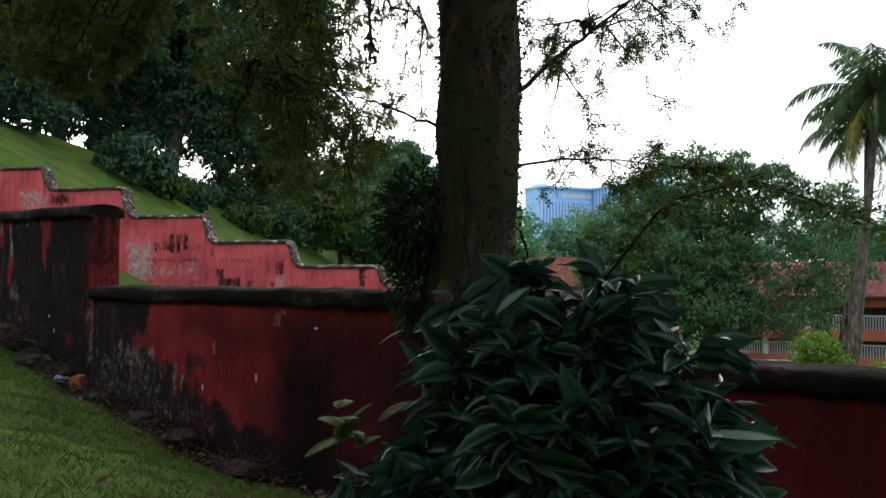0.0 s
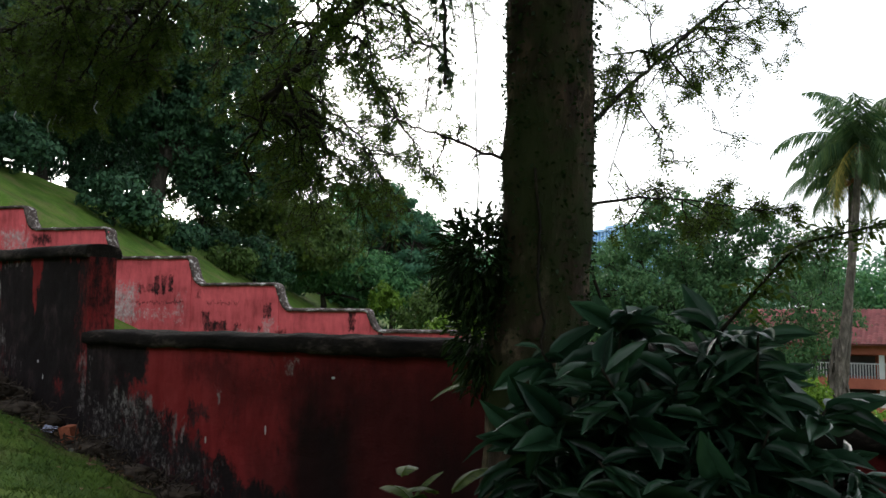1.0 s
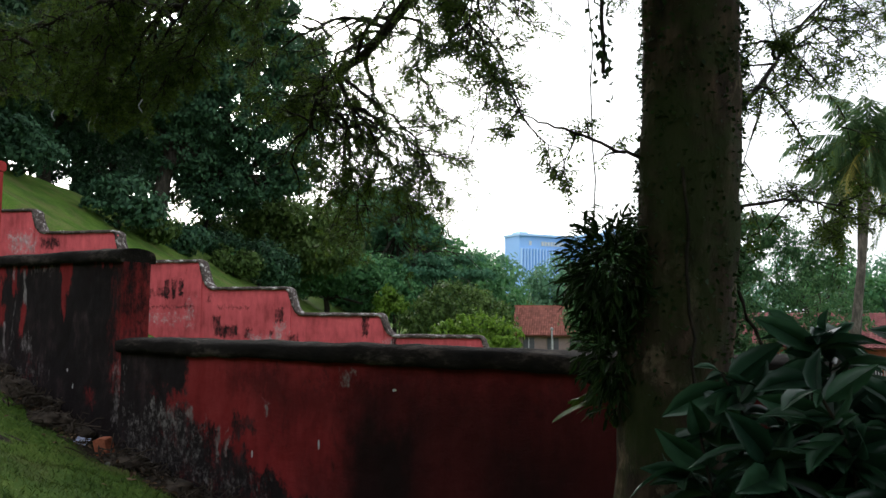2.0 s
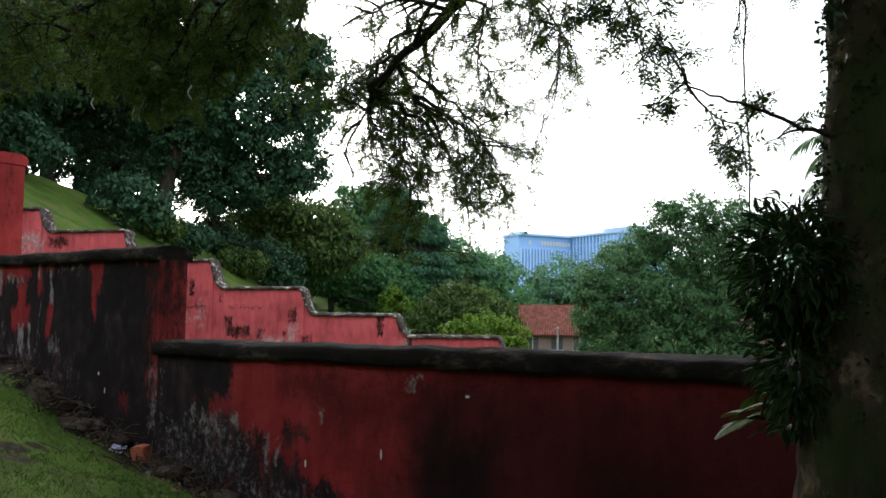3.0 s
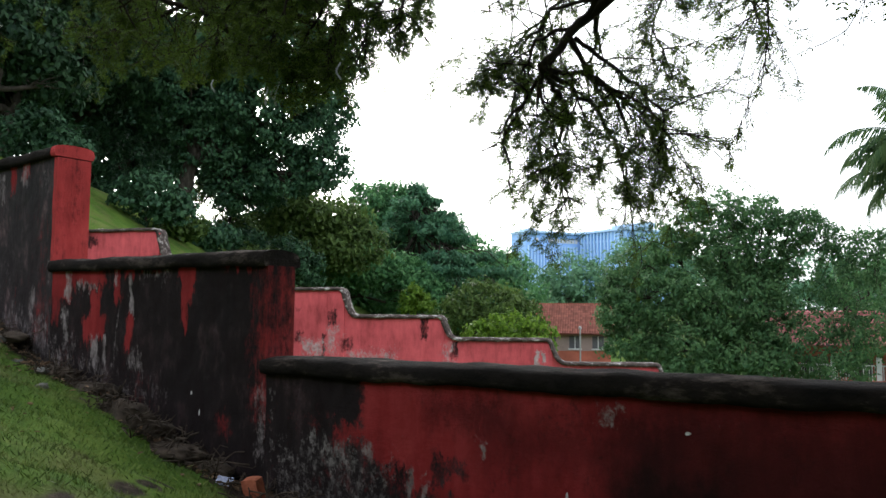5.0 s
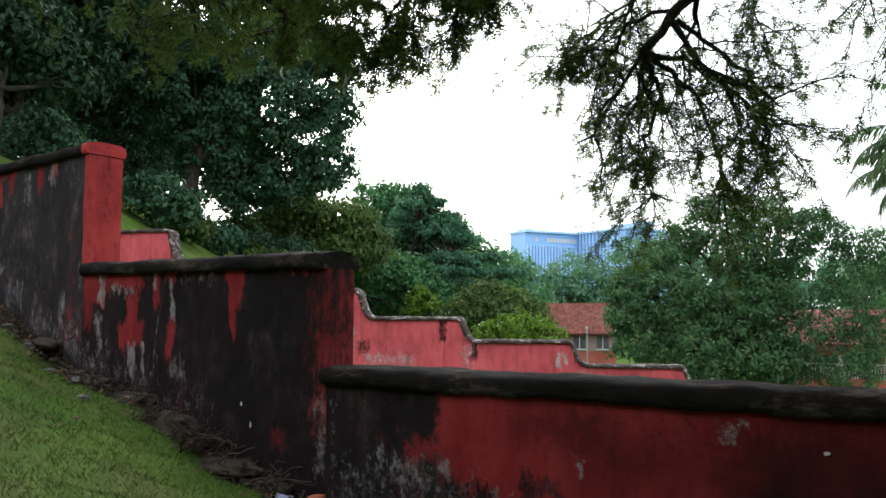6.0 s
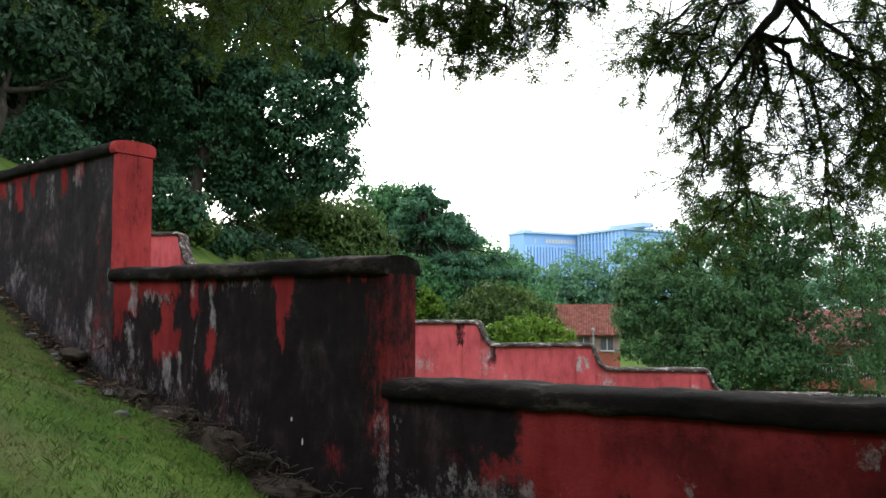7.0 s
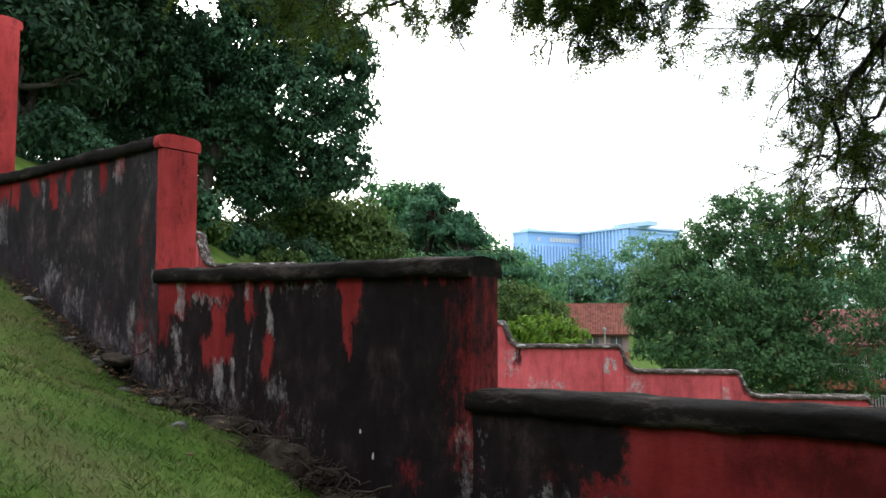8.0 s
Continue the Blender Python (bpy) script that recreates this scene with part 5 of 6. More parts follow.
# limb over the wall that ends in a knuckle, and the curtain below it
bough("limb", (-2.0, 2.45, 3.9), [(-3.2, 3.4, 4.15), (-4.4, 4.1, 3.85), (-4.94, 4.1, 3.49), (-5.09, 3.74, 3.10)], TR, 0.075, 14, 0.5)
for via in ([(-5.2, 4.2, 3.0), (-5.5, 4.55, 2.75), (-5.5, 4.75, 2.5)], [(-5.0, 4.2, 2.95), (-5.05, 4.6, 2.72), (-5.1, 4.8, 2.42)], [(-5.3, 4.3, 3.15), (-5.65, 4.6, 2.95), (-5.75, 4.8, 2.7)], [(-4.95, 4.1, 3.1), (-4.75, 4.5, 2.85), (-4.8, 4.75, 2.62)]):
    bough("branch", (-5.09, 3.74, 3.10), via, TR, 0.016, 24, 0.36, spread=0.65)
bough("branch", (-5.0, 3.95, 3.3), [(-4.8, 4.1, 3.1), (-4.65, 4.3, 2.9), (-4.75, 4.5, 2.7)], TR, 0.014, 18, 0.36)
bough("branch", (-5.0, 3.95, 3.35), [(-5.35, 4.1, 3.4), (-5.7, 4.4, 3.2), (-5.9, 4.6, 2.95)], TR, 0.013, 20, 0.38)
bough("branch", (-4.7, 4.1, 3.7), [(-5.2, 4.3, 3.8), (-5.7, 4.5, 3.6), (-6.1, 4.7, 3.4)], TR, 0.016, 24, 0.42)
bough("branch", (-4.4, 4.1, 3.85), [(-4.3, 4.5, 3.7), (-4.3, 4.9, 3.5)], TR, 0.014, 18, 0.42)
bough("branch", (-4.7, 4.1, 3.7), [(-4.6, 4.3, 3.7), (-4.8, 4.5, 3.45), (-4.75, 4.7, 3.15)], TR, 0.013, 24, 0.34)
bough("branch", (-4.9, 4.1, 3.55), [(-5.3, 4.2, 3.6), (-5.6, 4.3, 3.45), (-5.9, 4.4, 3.25)], TR, 0.013, 24, 0.34)
bough("hanging_twig", (-4.05, 4.4, 3.75), [(-4.12, 4.42, 3.2), (-4.25, 4.4, 2.62)], TR, 0.006, 9, 0.28, bare=0.9, droop=1.6, spread=0.4)
# boughs running on above the wall, dense and low
bough("limb", (-2.05, 2.5, 4.3), [(-3.8, 3.0, 4.4), (-5.6, 3.3, 4.05), (-6.6, 3.5, 3.9), (-7.6, 3.3, 3.9)], TR, 0.07, 24, 0.3)
for st, via in (((-5.6, 3.3, 4.0), [(-6.0, 3.6, 3.75), (-6.5, 3.7, 3.45), (-6.8, 3.8, 3.3)]), ((-6.0, 3.35, 3.85), [(-6.3, 2.9, 3.6), (-6.6, 2.7, 3.45), (-7.2, 2.45, 3.3)]),
                ((-6.6, 3.5, 3.6), [(-6.9, 3.1, 3.55), (-7.5, 2.9, 3.45), (-8.0, 2.7, 3.4)]), ((-4.8, 3.2, 4.15), [(-5.4, 2.8, 3.75), (-5.9, 2.75, 3.45), (-6.2, 2.85, 3.25)]),
                ((-6.6, 3.5, 3.6), [(-7.2, 3.6, 3.55), (-7.8, 3.7, 3.45), (-8.4, 3.6, 3.4)]), ((-5.6, 3.3, 4.0), [(-6.0, 4.0, 3.85), (-6.5, 4.4, 3.65), (-7.0, 4.7, 3.5)]),
                ((-6.2, 3.4, 3.8), [(-6.8, 3.3, 3.9), (-7.5, 3.2, 3.8), (-8.3, 3.2, 3.7)]), ((-4.6, 3.1, 4.2), [(-5.0, 2.9, 3.9), (-5.5, 3.1, 3.65), (-5.8, 3.3, 3.45)]),
                ((-7.0, 3.4, 3.5), [(-7.4, 2.6, 3.6), (-7.9, 2.1, 3.55), (-8.5, 1.8, 3.5)])):
    bough("branch", st, [(p[0], p[1], p[2] + (0.22 if p[1] < 3.2 else 0.34)) for p in via], TR, 0.02, 32, 0.24)
# fringe of fine twigs hanging from them over the wall
for x, y, z in (
    (-6.31, 2.76, 3.07),
    (-6.04, 2.87, 2.95),
    (-5.92, 2.97, 3.0),
    (-5.69, 3.02, 3.03),
    (-5.53, 3.12, 3.17),
    (-6.68, 2.81, 3.2),
    (-6.13, 2.8, 3.11),
):
    bough("branch", (x * 0.96, y + 0.35, 4.05), [(x * 0.985, y + 0.12, z + 0.5), (x, y + 0.02, z + 0.22), (x, y, z + 0.09)], TR, 0.011, 22, 0.17, droop=0.9, spread=0.7)
# boughs over the far part of the wall
bough("branch", (-3.2, 3.4, 4.15), [(-3.6, 4.0, 4.1), (-3.9, 4.4, 3.9), (-4.0, 4.5, 3.75)], TR, 0.02, 12, 0.42, bare=0.6)
bough("branch", (-2.6, 3.0, 4.05), [(-2.7, 3.9, 3.8), (-2.9, 4.5, 3.55)], TR, 0.018, 14, 0.36, bare=0.2)
bough("branch", (-2.4, 2.9, 4.0), [(-1.6, 3.9, 3.6), (-1.2, 4.4, 3.3)], TR, 0.018, 16, 0.42, bare=0.1)
# low forked branch behind the trunk
bough("branch", (-1.88, 2.5, 2.2), [(-1.82, 2.81, 2.45), (-1.9, 3.33, 2.73), (-1.89, 3.98, 3.14), (-1.79, 4.44, 3.45)], TR, 0.011, 26, 0.32, leaf_gap=0.045, spread=0.55, crook=0.006)
bough("branch", (-1.88, 3.14, 2.62), [(-1.9, 3.13, 2.69), (-1.96, 3.08, 2.68), (-2.0, 3.06, 2.62)], TR, 0.008, 6, 0.14, leaf_gap=0.04)
bough("branch", (-1.86, 2.5, 1.99), [(-1.74, 2.74, 2.04), (-1.74, 3.18, 2.08), (-1.67, 3.53, 2.08), (-1.54, 3.78, 2.06)], TR, 0.006, 14, 0.12, leaf_gap=0.035, droop=0.2, spread=0.5, crook=0.006)
bough("branch", (-2.0, 2.4, 2.12), [(-2.15, 2.3, 2.2), (-2.28, 2.2, 2.26), (-2.42, 2.15, 2.32)], TR, 0.007, 7, 0.15, leaf_gap=0.05)
bough("branch", (-1.95, 2.35, 3.2), [(-2.2, 2.1, 3.1), (-2.45, 2.1, 2.85), (-2.6, 2.2, 2.6)], TR, 0.010, 24, 0.20)
bough("branch", (-2.0, 2.35, 3.4), [(-2.6, 2.3, 3.3), (-3.1, 2.5, 3.1), (-3.4, 2.7, 2.9)], TR, 0.013, 20, 0.34)

# the unseen crown above, over the path and the wall; low limbs added for shade
for k, b in enumerate([(-2.2, 2.6, 6.6, 2.6, 2.4, 1.3), (-4.6, 2.8, 6.2, 2.2, 2.0, 1.0), (0.6, 2.6, 6.2, 2.6, 2.4, 1.2), (-1.0, 0.6, 6.4, 2.6, 2.2, 1.2), (-2.4, 4.4, 6.4, 2.2, 1.6, 1.0), (1.6, 4.2, 5.6, 2.2, 1.8, 1.0), (-2.5, 1.2, 5.0, 1.9, 1.7, 0.5), (-0.4, 1.9, 5.0, 1.9, 1.7, 0.5), (-3.6, 2.8, 5.3, 1.7, 1.4, 0.5), (-2.4, -0.6, 4.9, 2.0, 1.5, 0.7)]):
    v, f = [], []
    tube_arrays(wander((-2.08, 2.49, 4.6), b[:3], 8, 0.12, TR), [0.07 * (1 - 0.11 * i) for i in range(8)], 7, v, f)
    lb = mesh_object("limb", v, f, M["bark"], near_tree, smooth=True)
    P, O = crown_points([b], 330, 26, 0.22, TR, 0.2)
    quads_object("leaves", kites(P, O, 0.13, 0.06, TR, 0.3), M["pinnate"], lb, "feathery green leaves")


# strands and creepers
def strand(a, b, rad, name, r, leafy=0.0):
    p = wander(a, b, 14, 0.012, r)
    v, f = [], []
    tube_arrays(p, [rad] * 14, 5, v, f)
    o = mesh_object(name, v, f, M["twig"], near_tree, smooth=True)
    if leafy:
        q = p[r.integers(0, 14, 220)] + r.normal(0, leafy, (220, 3)) * np.array([1, 1, 1.6])
        quads_object("leaves", kites(q, np.tile([0, 0, -1.0], (220, 1)), 0.028, 0.014, r), M["fern"], o, "small dark creeper leaves")


strand((-2.34, 2.6, 3.4), (-2.36, 2.63, 1.92), 0.003, "hanging_creeper", TR)
strand((-1.96, 1.93, 3.2), (-1.92, 1.89, 2.28), 0.006, "hanging_creeper", TR, 0.018)
strand((-1.85, 2.62, 1.75), (-1.72, 2.75, 1.2), 0.006, "aerial_root", TR)
strand((-1.9, 2.33, 2.1), (-1.88, 2.36, 1.3), 0.005, "climbing_stem", TR)
# pale pods and a yellowed sprig below the boughs
for i, (x, y, z, L) in enumerate([(-6.20, 2.80, 2.98, 0.10), (-6.10, 2.79, 2.99, 0.13), (-6.32, 2.95, 3.04, 0.08), (-5.75, 2.9, 3.05, 0.09), (-6.6, 2.75, 3.08, 0.08)]):
    v, f = [], []
    pp = [(x + 0.012 * math.sin(k * 0.5 + i), y + 0.008 * math.cos(k * 0.7), z - L * k / 8) for k in range(9)]
    tube_arrays(pp, [0.0035 * (0.5 + (k % 2) * 0.5) + 0.002 for k in range(9)], 6, v, f)
    mesh_object("seed_pod", v, f, M["pod"], near_tree, "pale hanging seed pod", smooth=True)
yr = np.random.default_rng(410)
yp = np.array([-7.25, 2.41, 3.24]) + yr.uniform(0, 1, (26, 1)) * np.array([0.0, 0.0, -0.2]) + yr.normal(0, 0.03, (26, 3))
quads_object("yellow_sprig", place_feathers(yp, yr.normal(0, 0.6, (26, 3)) + np.array([0, 0, -0.7]), yr.uniform(0.8, 1.3, 26), yr), M["light_fern"], near_tree, "yellow-green hanging sprig")["kind"] = "stuff"
# small creeper leaves that edge the trunk
ang = TR.uniform(0, 6.28, 4000)
hz = TR.uniform(1.4, 3.3, 4000)
cx = np.interp(hz, [1.45, 1.9, 2.3, 2.7, 3.3], [-2.02, -1.97, -1.93, -1.90, -1.92])
cy = np.interp(hz, [1.45, 1.9, 2.3, 2.7, 3.3], [2.52, 2.50, 2.47, 2.44, 2.42])
cr = np.interp(hz, [1.45, 1.9, 2.3, 2.7, 3.3], [0.175, 0.155, 0.147, 0.15, 0.17]) + TR.uniform(-0.01, 0.018, 4000)
cp = np.stack([cx + cr * np.cos(ang), cy + cr * np.sin(ang), hz], 1)
co = np.stack([np.cos(ang), np.sin(ang), -0.6 * np.ones_like(ang)], 1)
quads_object("trunk_creeper", kites(cp, co, 0.019, 0.011, TR), M["fern"], near_tree, "tiny creeper leaves clinging to the bark")


# ---------------------------------------------------------------- broad leaves, ferns and shrubs
def blade(length, width, bend, seg=5):
    """A pointed leaf blade along +x with a folded midrib; quads."""
    q = []
    xs = np.linspace(0, 1, seg + 1)
    w = width * np.sin(np.pi * np.clip(xs * 0.97 + 0.02, 0, 1)) ** 0.8
    z = -bend * length * xs ** 2
    for i in range(seg):
        for sg in (1, -1):
            q.append([(xs[i] * length, 0, z[i]), (xs[i + 1] * length, 0, z[i + 1]), (xs[i + 1] * length, sg * w[i + 1] / 2, z[i + 1] + w[i + 1] * 0.18), (xs[i] * length, sg * w[i] / 2, z[i] + w[i] * 0.18)])
    return np.array(q, float)


def place_template(T, pos, dirs, scale, r, tilt=0.5):
    n = len(pos)
    d = dirs / (np.linalg.norm(dirs, axis=1, keepdims=True) + 1e-9)
    s = np.cross(np.array([0, 0, 1.0]) + r.normal(0, tilt, (n, 3)), d)
    s /= np.linalg.norm(s, axis=1, keepdims=True) + 1e-9
    u = np.cross(d, s)
    R = np.stack([d, s, u], 2) * scale[:, None, None]
    return (np.einsum("nij,qkj->nqki", R, T) + pos[:, None, None, :])


def joined_leaves(name, A, material, parent, label=""):
    """Leaves of several quads each, welded so that every leaf is one island."""
    n, q = A.shape[:2]
    flat = A.reshape(-1, 3)
    T = np.round(A[0].reshape(-1, 3), 6)
    uniq, inv = np.unique(T, axis=0, return_inverse=True)
    inv = np.asarray(inv).ravel()
    first = np.array([np.where(inv == i)[0][0] for i in range(len(uniq))])
    V = A.reshape(n, q * 4, 3)[:, first].reshape(-1, 3)
    F = (inv.reshape(q, 4)[None] + (np.arange(n) * len(uniq))[:, None, None]).reshape(-1, 4)
    F = [tuple(dict.fromkeys(f)) for f in F.tolist()]
    return mesh_object(name, V.tolist(), [f for f in F if len(f) > 2], material, parent, label, smooth=True)


def shrub(centre, radii, stems, seed):
    r = np.random.default_rng(seed)
    t = empty("broadleaf_shrub", (0, 0, 0), "dark glossy broad-leaved shrub beside the tree", "shrub")
    c, rad = np.array(centre), np.array(radii)
    g = float(ground_z(c[0], c[1]))
    pos, dirs = [], []
    for k in range(stems):
        d = r.normal(0, 1, 3)
        d[2] = abs(d[2]) * 0.9 - 0.35
        d /= np.linalg.norm(d)
        end = c + d * rad * r.uniform(0.75, 1.08)
        start = np.array([c[0] + r.normal(0, 0.10), c[1] + r.normal(0, 0.10), g - 0.05])
        mid = (start + end) / 2 + np.array([0, 0, 0.25 * abs(d[2]) + 0.1]) + r.normal(0, 0.05, 3)
        tt = np.linspace(0, 1, 9)[:, None]
        p = (1 - tt) ** 2 * start + 2 * tt * (1 - tt) * mid + tt ** 2 * end
        v, f = [], []
        tube_arrays(p, [0.009 * (1 - 0.08 * i) for i in range(9)], 5, v, f)
        mesh_object("stem", v, f, M["twig"], t, smooth=True)
        for j in range(20):
            u = 1 - r.uniform(0, 0.5) ** 1.4
            i = min(7, int(u * 8))
            q = p[i] + (p[i + 1] - p[i]) * (u * 8 - i)
            pos.append(q)
            a = r.uniform(0, 6.28)
            o = np.array([math.cos(a), math.sin(a), r.uniform(-0.7, 0.5)])
            dirs.append(o * 1.0 + d * 0.35)
    pos, dirs = np.array(pos), np.array(dirs)
    size = r.uniform(0.35, 1.25, len(pos))
    order = np.argsort(pos[:, 1])
    near, rest = order[:110], order[110:]
    A = place_template(BLADE, pos[rest], dirs[rest], size[rest], r, 1.1)
    tagged(joined_leaves("foliage", A, M["big_leaf"], t), kind="stuff")
    for i in near:
        d = Vector(dirs[i]).normalized()
        sv = Vector((r.normal(0, 1.1), r.normal(0, 1.1), 1)).cross(d).normalized()
        u = d.cross(sv)
        o = new("leaf", LEAF_MESH)
        o.parent = t
        o.matrix_basis = Matrix.Translation(pos[i]) @ Matrix((d, sv, u)).transposed().to_4x4() @ Matrix.Scale(size[i], 4)


BLADE = blade(0.145, 0.060, 0.42, 4)
leaf_master = joined_leaves("leaf", BLADE[None], M["big_leaf"], None)
LEAF_MESH = leaf_master.data
bpy.data.objects.remove(leaf_master)
shrub((-1.46, 2.13, 0.86), (0.48, 0.46, 0.76), 120, 200)
shrub((-1.80, 1.92, 0.62), (0.36, 0.32, 0.50), 60, 201)
shrub((-1.18, 2.18, 0.92), (0.34, 0.36, 0.68), 85, 202)


def shoots():
    """Arching feathery shoots that rise out of the shrub."""
    t = empty("feathery_sapling", (0, 0, 0), "arching sapling shoot with feathery green leaves", "sapling")
    r = np.random.default_rng(210)
    for path in ([(-1.25, 2.2, 0.6), (-1.27, 2.17, 1.55), (-1.05, 2.18, 1.80), (-0.82, 2.22, 1.85), (-0.5, 2.34, 1.70)],):
        P = np.array(path)
        kk = np.linspace(0, len(P) - 1, 40)
        p = np.stack([np.interp(kk, range(len(P)), P[:, i]) for i in range(3)], 1)
        p[1:-1] = (p[:-2] + p[1:-1] * 2 + p[2:]) / 4
        v, f = [], []
        tube_arrays(p, [0.007 * (1 - i / 46) for i in range(40)], 5, v, f)
        s = mesh_object("stem", v, f, M["twig"], t, smooth=True)
        ii = r.integers(14, 40, 110)
        dirs = np.stack([r.normal(0.2, 0.7, 110), r.normal(0, 0.7, 110), r.normal(-0.1, 0.35, 110)], 1)
        quads_object("leaves", place_feathers(p[ii], dirs, r.uniform(0.9, 1.8, 110), r), M["pinnate"], s)


shoots()


def fern_clump(name, centre, n, length, seed, material, label, up=0.3, away=None, width=0.028):
    """A clump of arching fronds, each a midrib with two rows of leaflets."""
    r = np.random.default_rng(seed)
    t = empty(name, (0, 0, 0), label, "fern")
    for k in range(n):
        a = r.uniform(0, 6.28)
        d = np.array([math.cos(a), math.sin(a), up + r.normal(0, 0.35)])
        if away is not None:
            d = d * 0.8 + np.array(away)
        d /= np.linalg.norm(d)
        L = length * r.uniform(0.6, 1.2)
        p, pts = np.array(centre) + r.normal(0, 0.035, 3), []
        for i in range(12):
            pts.append(p.copy())
            p = p + d * L / 11
            d = d + np.array([0, 0, -0.085])
            d /= np.linalg.norm(d)
        v, f = [], []
        tube_arrays(pts, [0.003 * (1 - i / 13) for i in range(12)], 3, v, f)
        for i in np.linspace(0.8, 10.8, 22):
            j = int(i)
            q = pts[j] + (pts[j + 1] - pts[j]) * (i - j)
            dd = pts[j + 1] - pts[j]
            dd = dd / np.linalg.norm(dd)
            s = np.cross(dd, [0, 0, 1])
            s /= np.linalg.norm(s) + 1e-6
            ll = 0.27 * L * math.sin(math.pi * (0.12 + 0.82 * i / 11))
            for sg in (1, -1):
                e = q + s * sg * ll + dd * ll * 0.35 - np.array([0, 0, 0.2 * ll])
                w = dd * width * 0.35
                b = len(v)
                v += [Vector(q - w), Vector(q + w), Vector((q + e) / 2 + w * 1.1), Vector(e)]
                f.append((b, b + 1, b + 2, b + 3))
        mesh_object("frond", v, f, M[material], t)



def tuft(name, centre, radii, n, size, seed, label):
    """A dense ball-like tuft of small pointed leaves growing on the trunk, with longer ones sticking out."""
    r = np.random.default_rng(seed)
    t = empty(name, (0, 0, 0), label, "fern")
    d = r.normal(0, 1, (n, 3))
    d /= np.linalg.norm(d, axis=1, keepdims=True)
    p = np.array(centre) + d * np.array(radii) * r.uniform(0.35, 1.05, (n, 1))
    A = place_template(blade(size, size * 0.3, 0.35, 4), p, d + np.array([-0.2, -0.1, -0.25]) + r.normal(0, 0.5, (n, 3)), r.uniform(0.6, 1.3, n), r, 0.5)
    joined_leaves("foliage", A, M["fern"], t)
    k = n // 28
    d = r.normal(0, 1, (k, 3)) * np.array([1, 1, 0.6]) + np.array([-0.6, -0.2, 0.25])
    d /= np.linalg.norm(d, axis=1, keepdims=True)
    A = place_template(blade(size * 1.7, size * 0.5, 0.3, 6), np.array(centre) + d * np.array(radii) * 0.7, d, r.uniform(0.6, 1.2, k), r, 0.4)
    tagged(joined_leaves("long_frond", A, M["fern"], t), kind="stuff")


tuft("trunk_fern", (-2.15, 2.36, 1.80), (0.16, 0.15, 0.20), 1700, 0.042, 220, "dense dark fern growing on the tree trunk")
tuft("trunk_fern", (-2.16, 2.38, 1.55), (0.11, 0.11, 0.20), 800, 0.04, 221, "dark hanging fern lower on the trunk")
fern_clump("pale_fern", (-2.26, 2.56, 1.40), 11, 0.15, 222, "light_fern", "pale yellow-green fern on the side of the trunk", 0.1, (-0.6, -0.1, 0.0), 0.018)
fern_clump("pale_fern", (-1.96, 1.90, 1.10), 9, 0.15, 223, "light_fern", "pale yellow-green fern beside the shrub", 0.5, (-0.5, 0, 0.2), 0.018)


# ---------------------------------------------------------------- small things on the ground
def on_ground(x, y):
    return float(rough_ground(x, y))


def lump(name, x, y, size, material, label, category, seed, group="", flat=0.6, sink=0.3):
    bm = bmesh.new()
    bmesh.ops.create_icosphere(bm, subdivisions=2, radius=size)
    for q in bm.verts:
        n = noise.noise_vector(q.co * (1.6 / size) + Vector((seed * 3.1, 0, 0)))
        q.co += n * size * 0.45
        q.co.z *= flat
    o = part(name, bm, material, None)
    o.matrix_world = pose(x, y, on_ground(x, y) + size * flat * (1 - 2 * sink) * 0.6, 0, 0, seed * 47)
    return tagged(o, label, category, group)


def brick():
    bm = bmesh.new()
    vs = box(bm, -0.052, 0.052, -0.05, 0.05, 0, 0.15)
    bmesh.ops.subdivide_edges(bm, edges=bm.edges[:], cuts=2, use_grid_fill=True)
    for q in bm.verts:
        q.co += noise.noise_vector(q.co * 30) * 0.006
        if q.co.x > 0.03 and q.co.z > 0.1:
            q.co.z -= 0.012
    o = part("broken_brick", bm, M["brick"], None)
    o.matrix_world = pose(-7.16, 3.56, on_ground(-7.16, 3.56) + 0.0, 6, -10, 25)
    tagged(o, "broken orange brick leaning near the wall foot", "brick")


brick()


def scrap():
    """Crumpled piece of plastic wrapping."""
    bm = bmesh.new()
    bmesh.ops.create_grid(bm, x_segments=8, y_segments=6, size=0.05)
    for q in bm.verts:
        q.co += noise.noise_vector(q.co * 45) * 0.018
    o = part("plastic_scrap", bm, M["scrap"], None)
    mod = o.modifiers.new("thickness", "SOLIDIFY")
    mod.thickness = 0.002
    o.matrix_world = pose(-7.42, 3.5, on_ground(-7.42, 3.5) + 0.03, 25, 10, 40)
    tagged(o, "crumpled blue-white plastic scrap in the litter", "litter")


scrap()
lump("stone", -8.95, 3.0, 0.05, M["stone"], "small grey stone lying in the grass", "stone", 1)
for i, (x, y, s) in enumerate([(-9.5, 3.5, 0.07), (-9.9, 3.45, 0.06), (-8.5, 3.42, 0.08), (-8.7, 3.38, 0.05), (-10.8, 3.5, 0.07), (-11.3, 3.52, 0.06), (-7.9, 3.45, 0.05), (-6.9, 3.45, 0.05), (-10.3, 3.42, 0.05), (-6.4, 3.5, 0.07), (-12.0, 3.5, 0.07)]):
    lump("stone", x, y, s, M["stone"] if i % 3 else M["root"], "dull grey rubble stone at the wall foot", "stone", i + 2, "rubble along the wall")


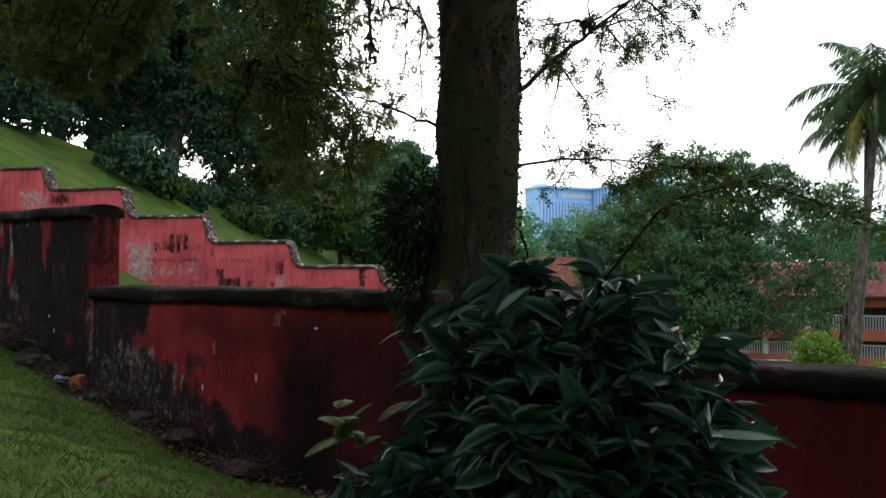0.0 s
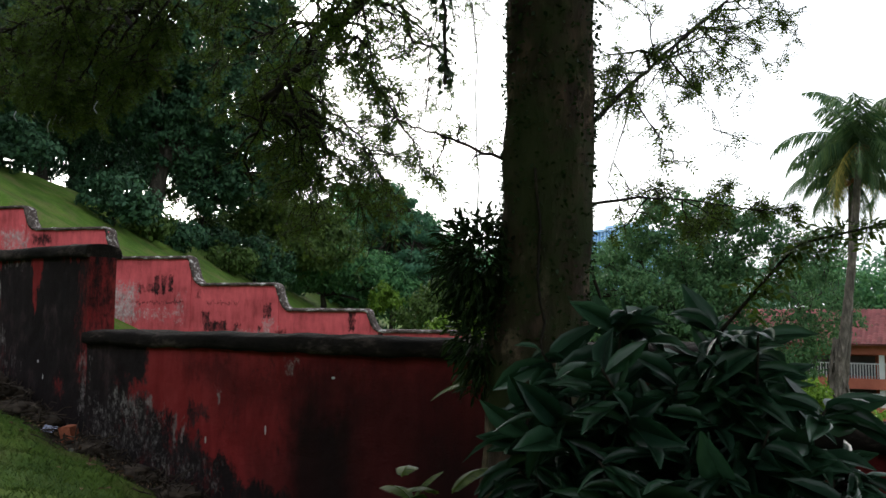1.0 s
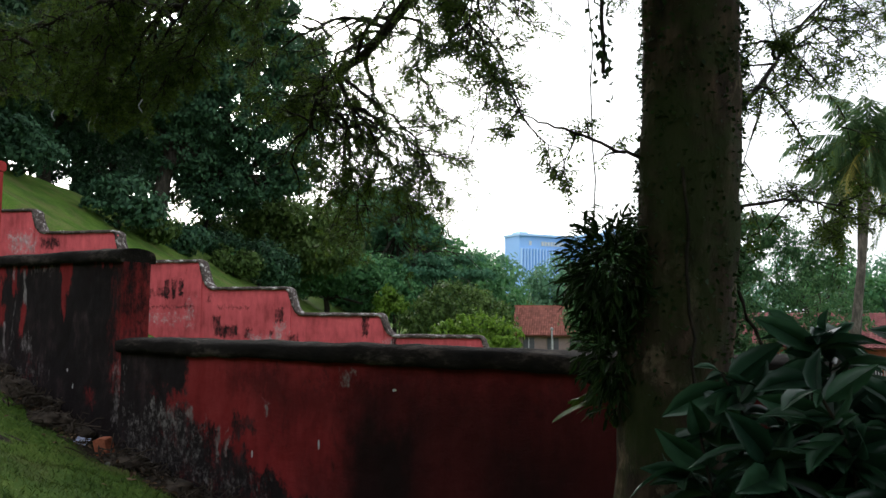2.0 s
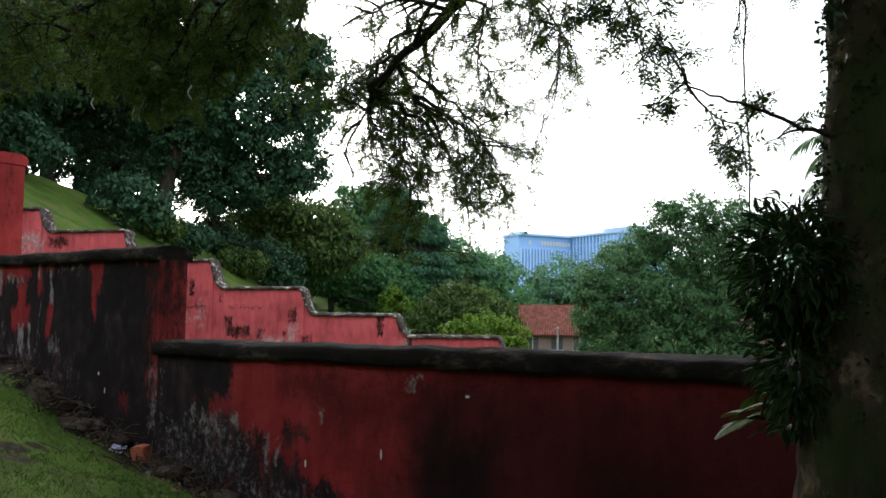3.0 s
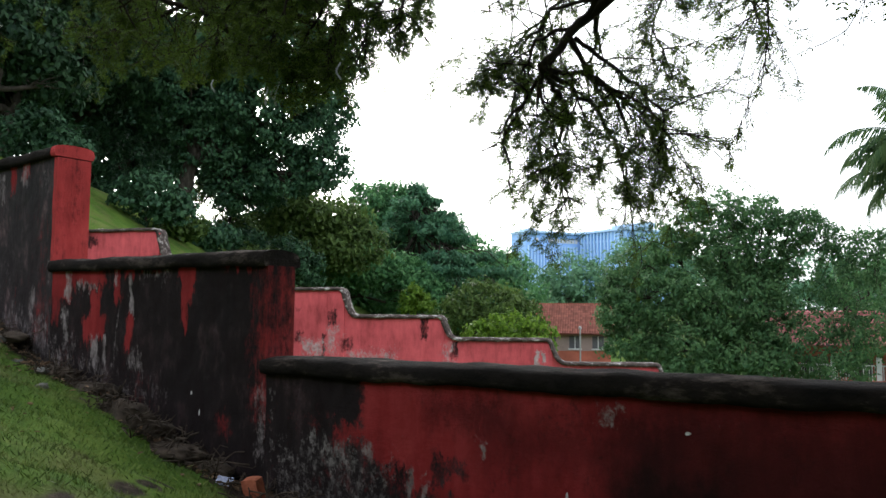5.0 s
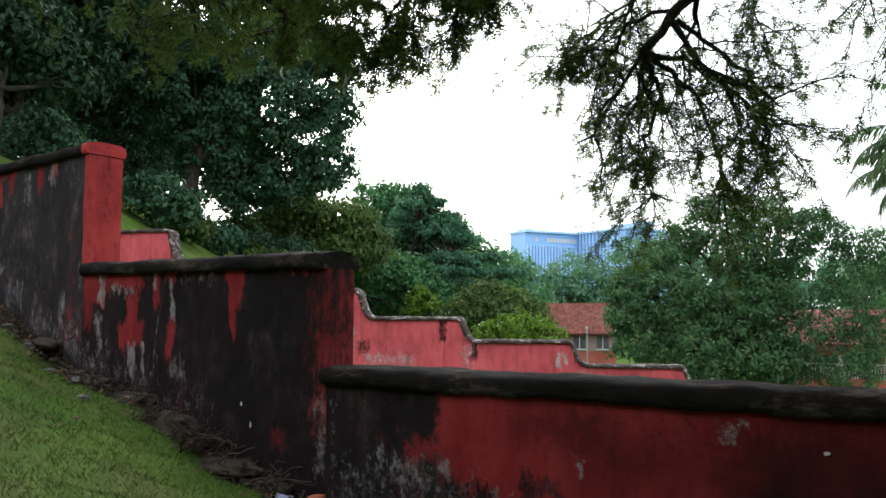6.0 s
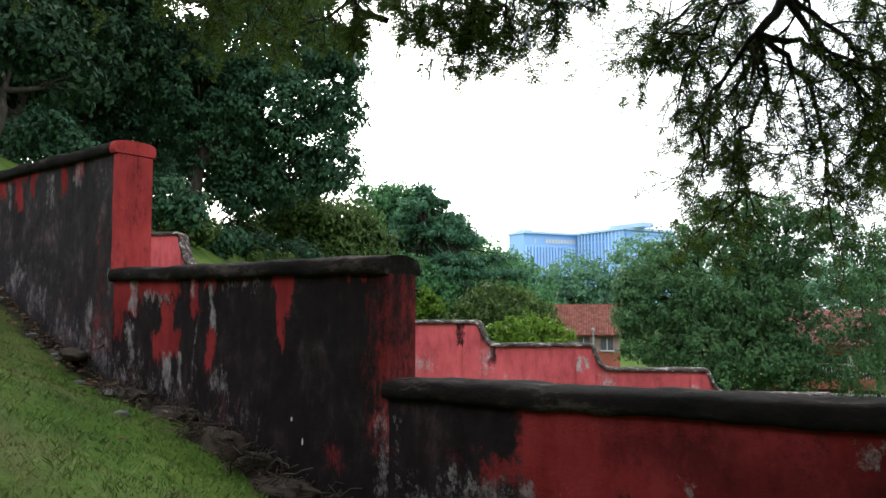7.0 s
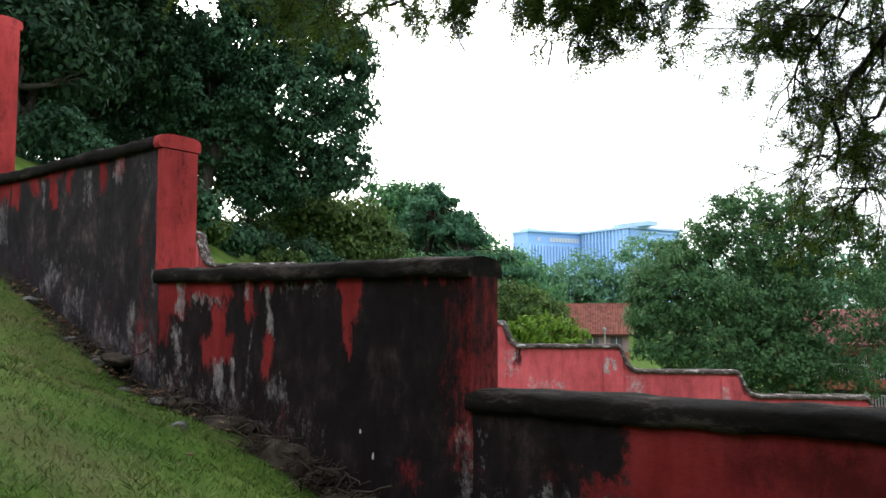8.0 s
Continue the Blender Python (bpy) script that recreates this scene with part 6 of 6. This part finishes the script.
def root_heap(x, y, seed, w, h=0.06):
    """Tangle of dry roots and soil at the foot of the wall."""
    r = np.random.default_rng(seed)
    t = empty("root_heap", (0, 0, 0), "tangled heap of dry roots and soil", "debris", "debris along the wall")
    bm = bmesh.new()
    bmesh.ops.create_icosphere(bm, subdivisions=3, radius=1)
    for q in bm.verts:
        q.co += noise.noise_vector(q.co * 2 + Vector((seed, 0, 0))) * 0.35 + noise.noise_vector(q.co * 6) * 0.12
        q.co += noise.noise_vector(q.co * 13) * 0.08
        q.co = Vector((q.co.x * w, q.co.y * 0.15, q.co.z * h))
    o = part("soil", bm, M["root"], t, "", True)
    o.location = (x, y, on_ground(x, y) + 0.03)
    v, f = [], []
    for k in range(90):
        a = np.array([x + r.normal(0, w * 0.7), y + r.normal(0, 0.1), 0])
        a[2] = on_ground(a[0], a[1]) + r.uniform(0.0, 0.01 + h)
        b = a + np.array([r.normal(0, 0.16), r.normal(0, 0.08), r.normal(0.03, 0.06)])
        tube_arrays(wander(a, b, 6, 0.025, r), [r.uniform(0.002, 0.006)] * 6, 4, v, f)
    tagged(mesh_object("root_tangle", v, f, M["root"], t, smooth=True), kind="stuff")


for i, (x, y, w) in enumerate([(-8.5, 3.56, 0.30), (-7.75, 3.58, 0.25), (-6.3, 3.56, 0.3), (-5.6, 3.52, 0.25), (-9.9, 3.6, 0.2), (-9.3, 3.58, 0.28), (-8.05, 3.52, 0.34), (-6.9, 3.56, 0.25), (-10.9, 3.6, 0.3), (-4.9, 3.55, 0.3)]):
    root_heap(x, y, 300 + i, w)
root_heap(-8.55, 3.46, 311, 0.22, 0.13)

# dead leaves: heaps by the wall, and some strewn over the grass
lr2 = np.random.default_rng(320)
n = 1500
lx = lr2.uniform(-12.5, -3.0, n)
ly = 3.70 - np.abs(lr2.normal(0, 0.16, n))
heap = lr2.uniform(0, 1, n) < 0.5
lx[heap] = lr2.choice([-7.5, -9.9, -6.2, -8.3, -5.2], heap.sum()) + lr2.normal(0, 0.16, heap.sum())
strewn = lr2.uniform(0, 1, n) < 0.03
ly[strewn] = lr2.uniform(1.0, 3.6, strewn.sum())
lp = np.stack([lx, ly, rough_ground(lx, ly) + lr2.uniform(0.01, 0.05, n)], 1)
ld = lr2.normal(0, 1, (n, 3)) * np.array([1, 1, 0.25])
litter = joined_leaves("leaf_litter", place_template(blade(0.075, 0.035, 0.15, 3), lp, ld, lr2.uniform(0.4, 1.0, n), lr2, 0.6), M["dead_leaf"], None)
tagged(litter, "brown dead leaves drifted along the wall", "leaf litter", kind="stuff")


# grass blades on the near bank, thinning out with distance
def grass():
    r = np.random.default_rng(330)
    n = 190000
    x = r.uniform(-14.0, 1.0, n)
    y = 3.62 - r.uniform(0, 1, n) ** 0.8 * 5.5
    keep = (r.uniform(0, 1, n) < np.clip((3.75 - y) * 1.6, 0.08, 1) * np.clip((1.0 - x) / 4.0, 0, 1) * np.clip((y + 1.9) / 1.5, 0, 1))
    for cx, cy, r0 in BARE_EARTH:
        keep &= np.hypot(x - cx, y - cy) + r.normal(0, 0.04, n) > r0
    x, y = x[keep], y[keep]
    n = len(x)
    z = rough_ground(x, y) - 0.004
    h = r.uniform(0.012, 0.038, n)
    a = r.uniform(0, 6.28, n)
    w = r.uniform(0.002, 0.004, n)
    lean = r.normal(0, 0.6, (n, 2)) * h[:, None]
    b0 = np.stack([x - np.cos(a) * w, y - np.sin(a) * w, z], 1)
    b1 = np.stack([x + np.cos(a) * w, y + np.sin(a) * w, z], 1)
    t1 = np.stack([x + np.cos(a) * w * 0.5 + lean[:, 0] * 0.5, y + np.sin(a) * w * 0.5 + lean[:, 1] * 0.5, z + h * 0.65], 1)
    t0 = np.stack([x + lean[:, 0], y + lean[:, 1], z + h], 1)
    g = quads_object("grass", np.stack([b0, b1, t1, t0], 1), M["grass_blade"])
    tagged(g, "short green grass blades on the bank", "grass", kind="stuff")


grass()
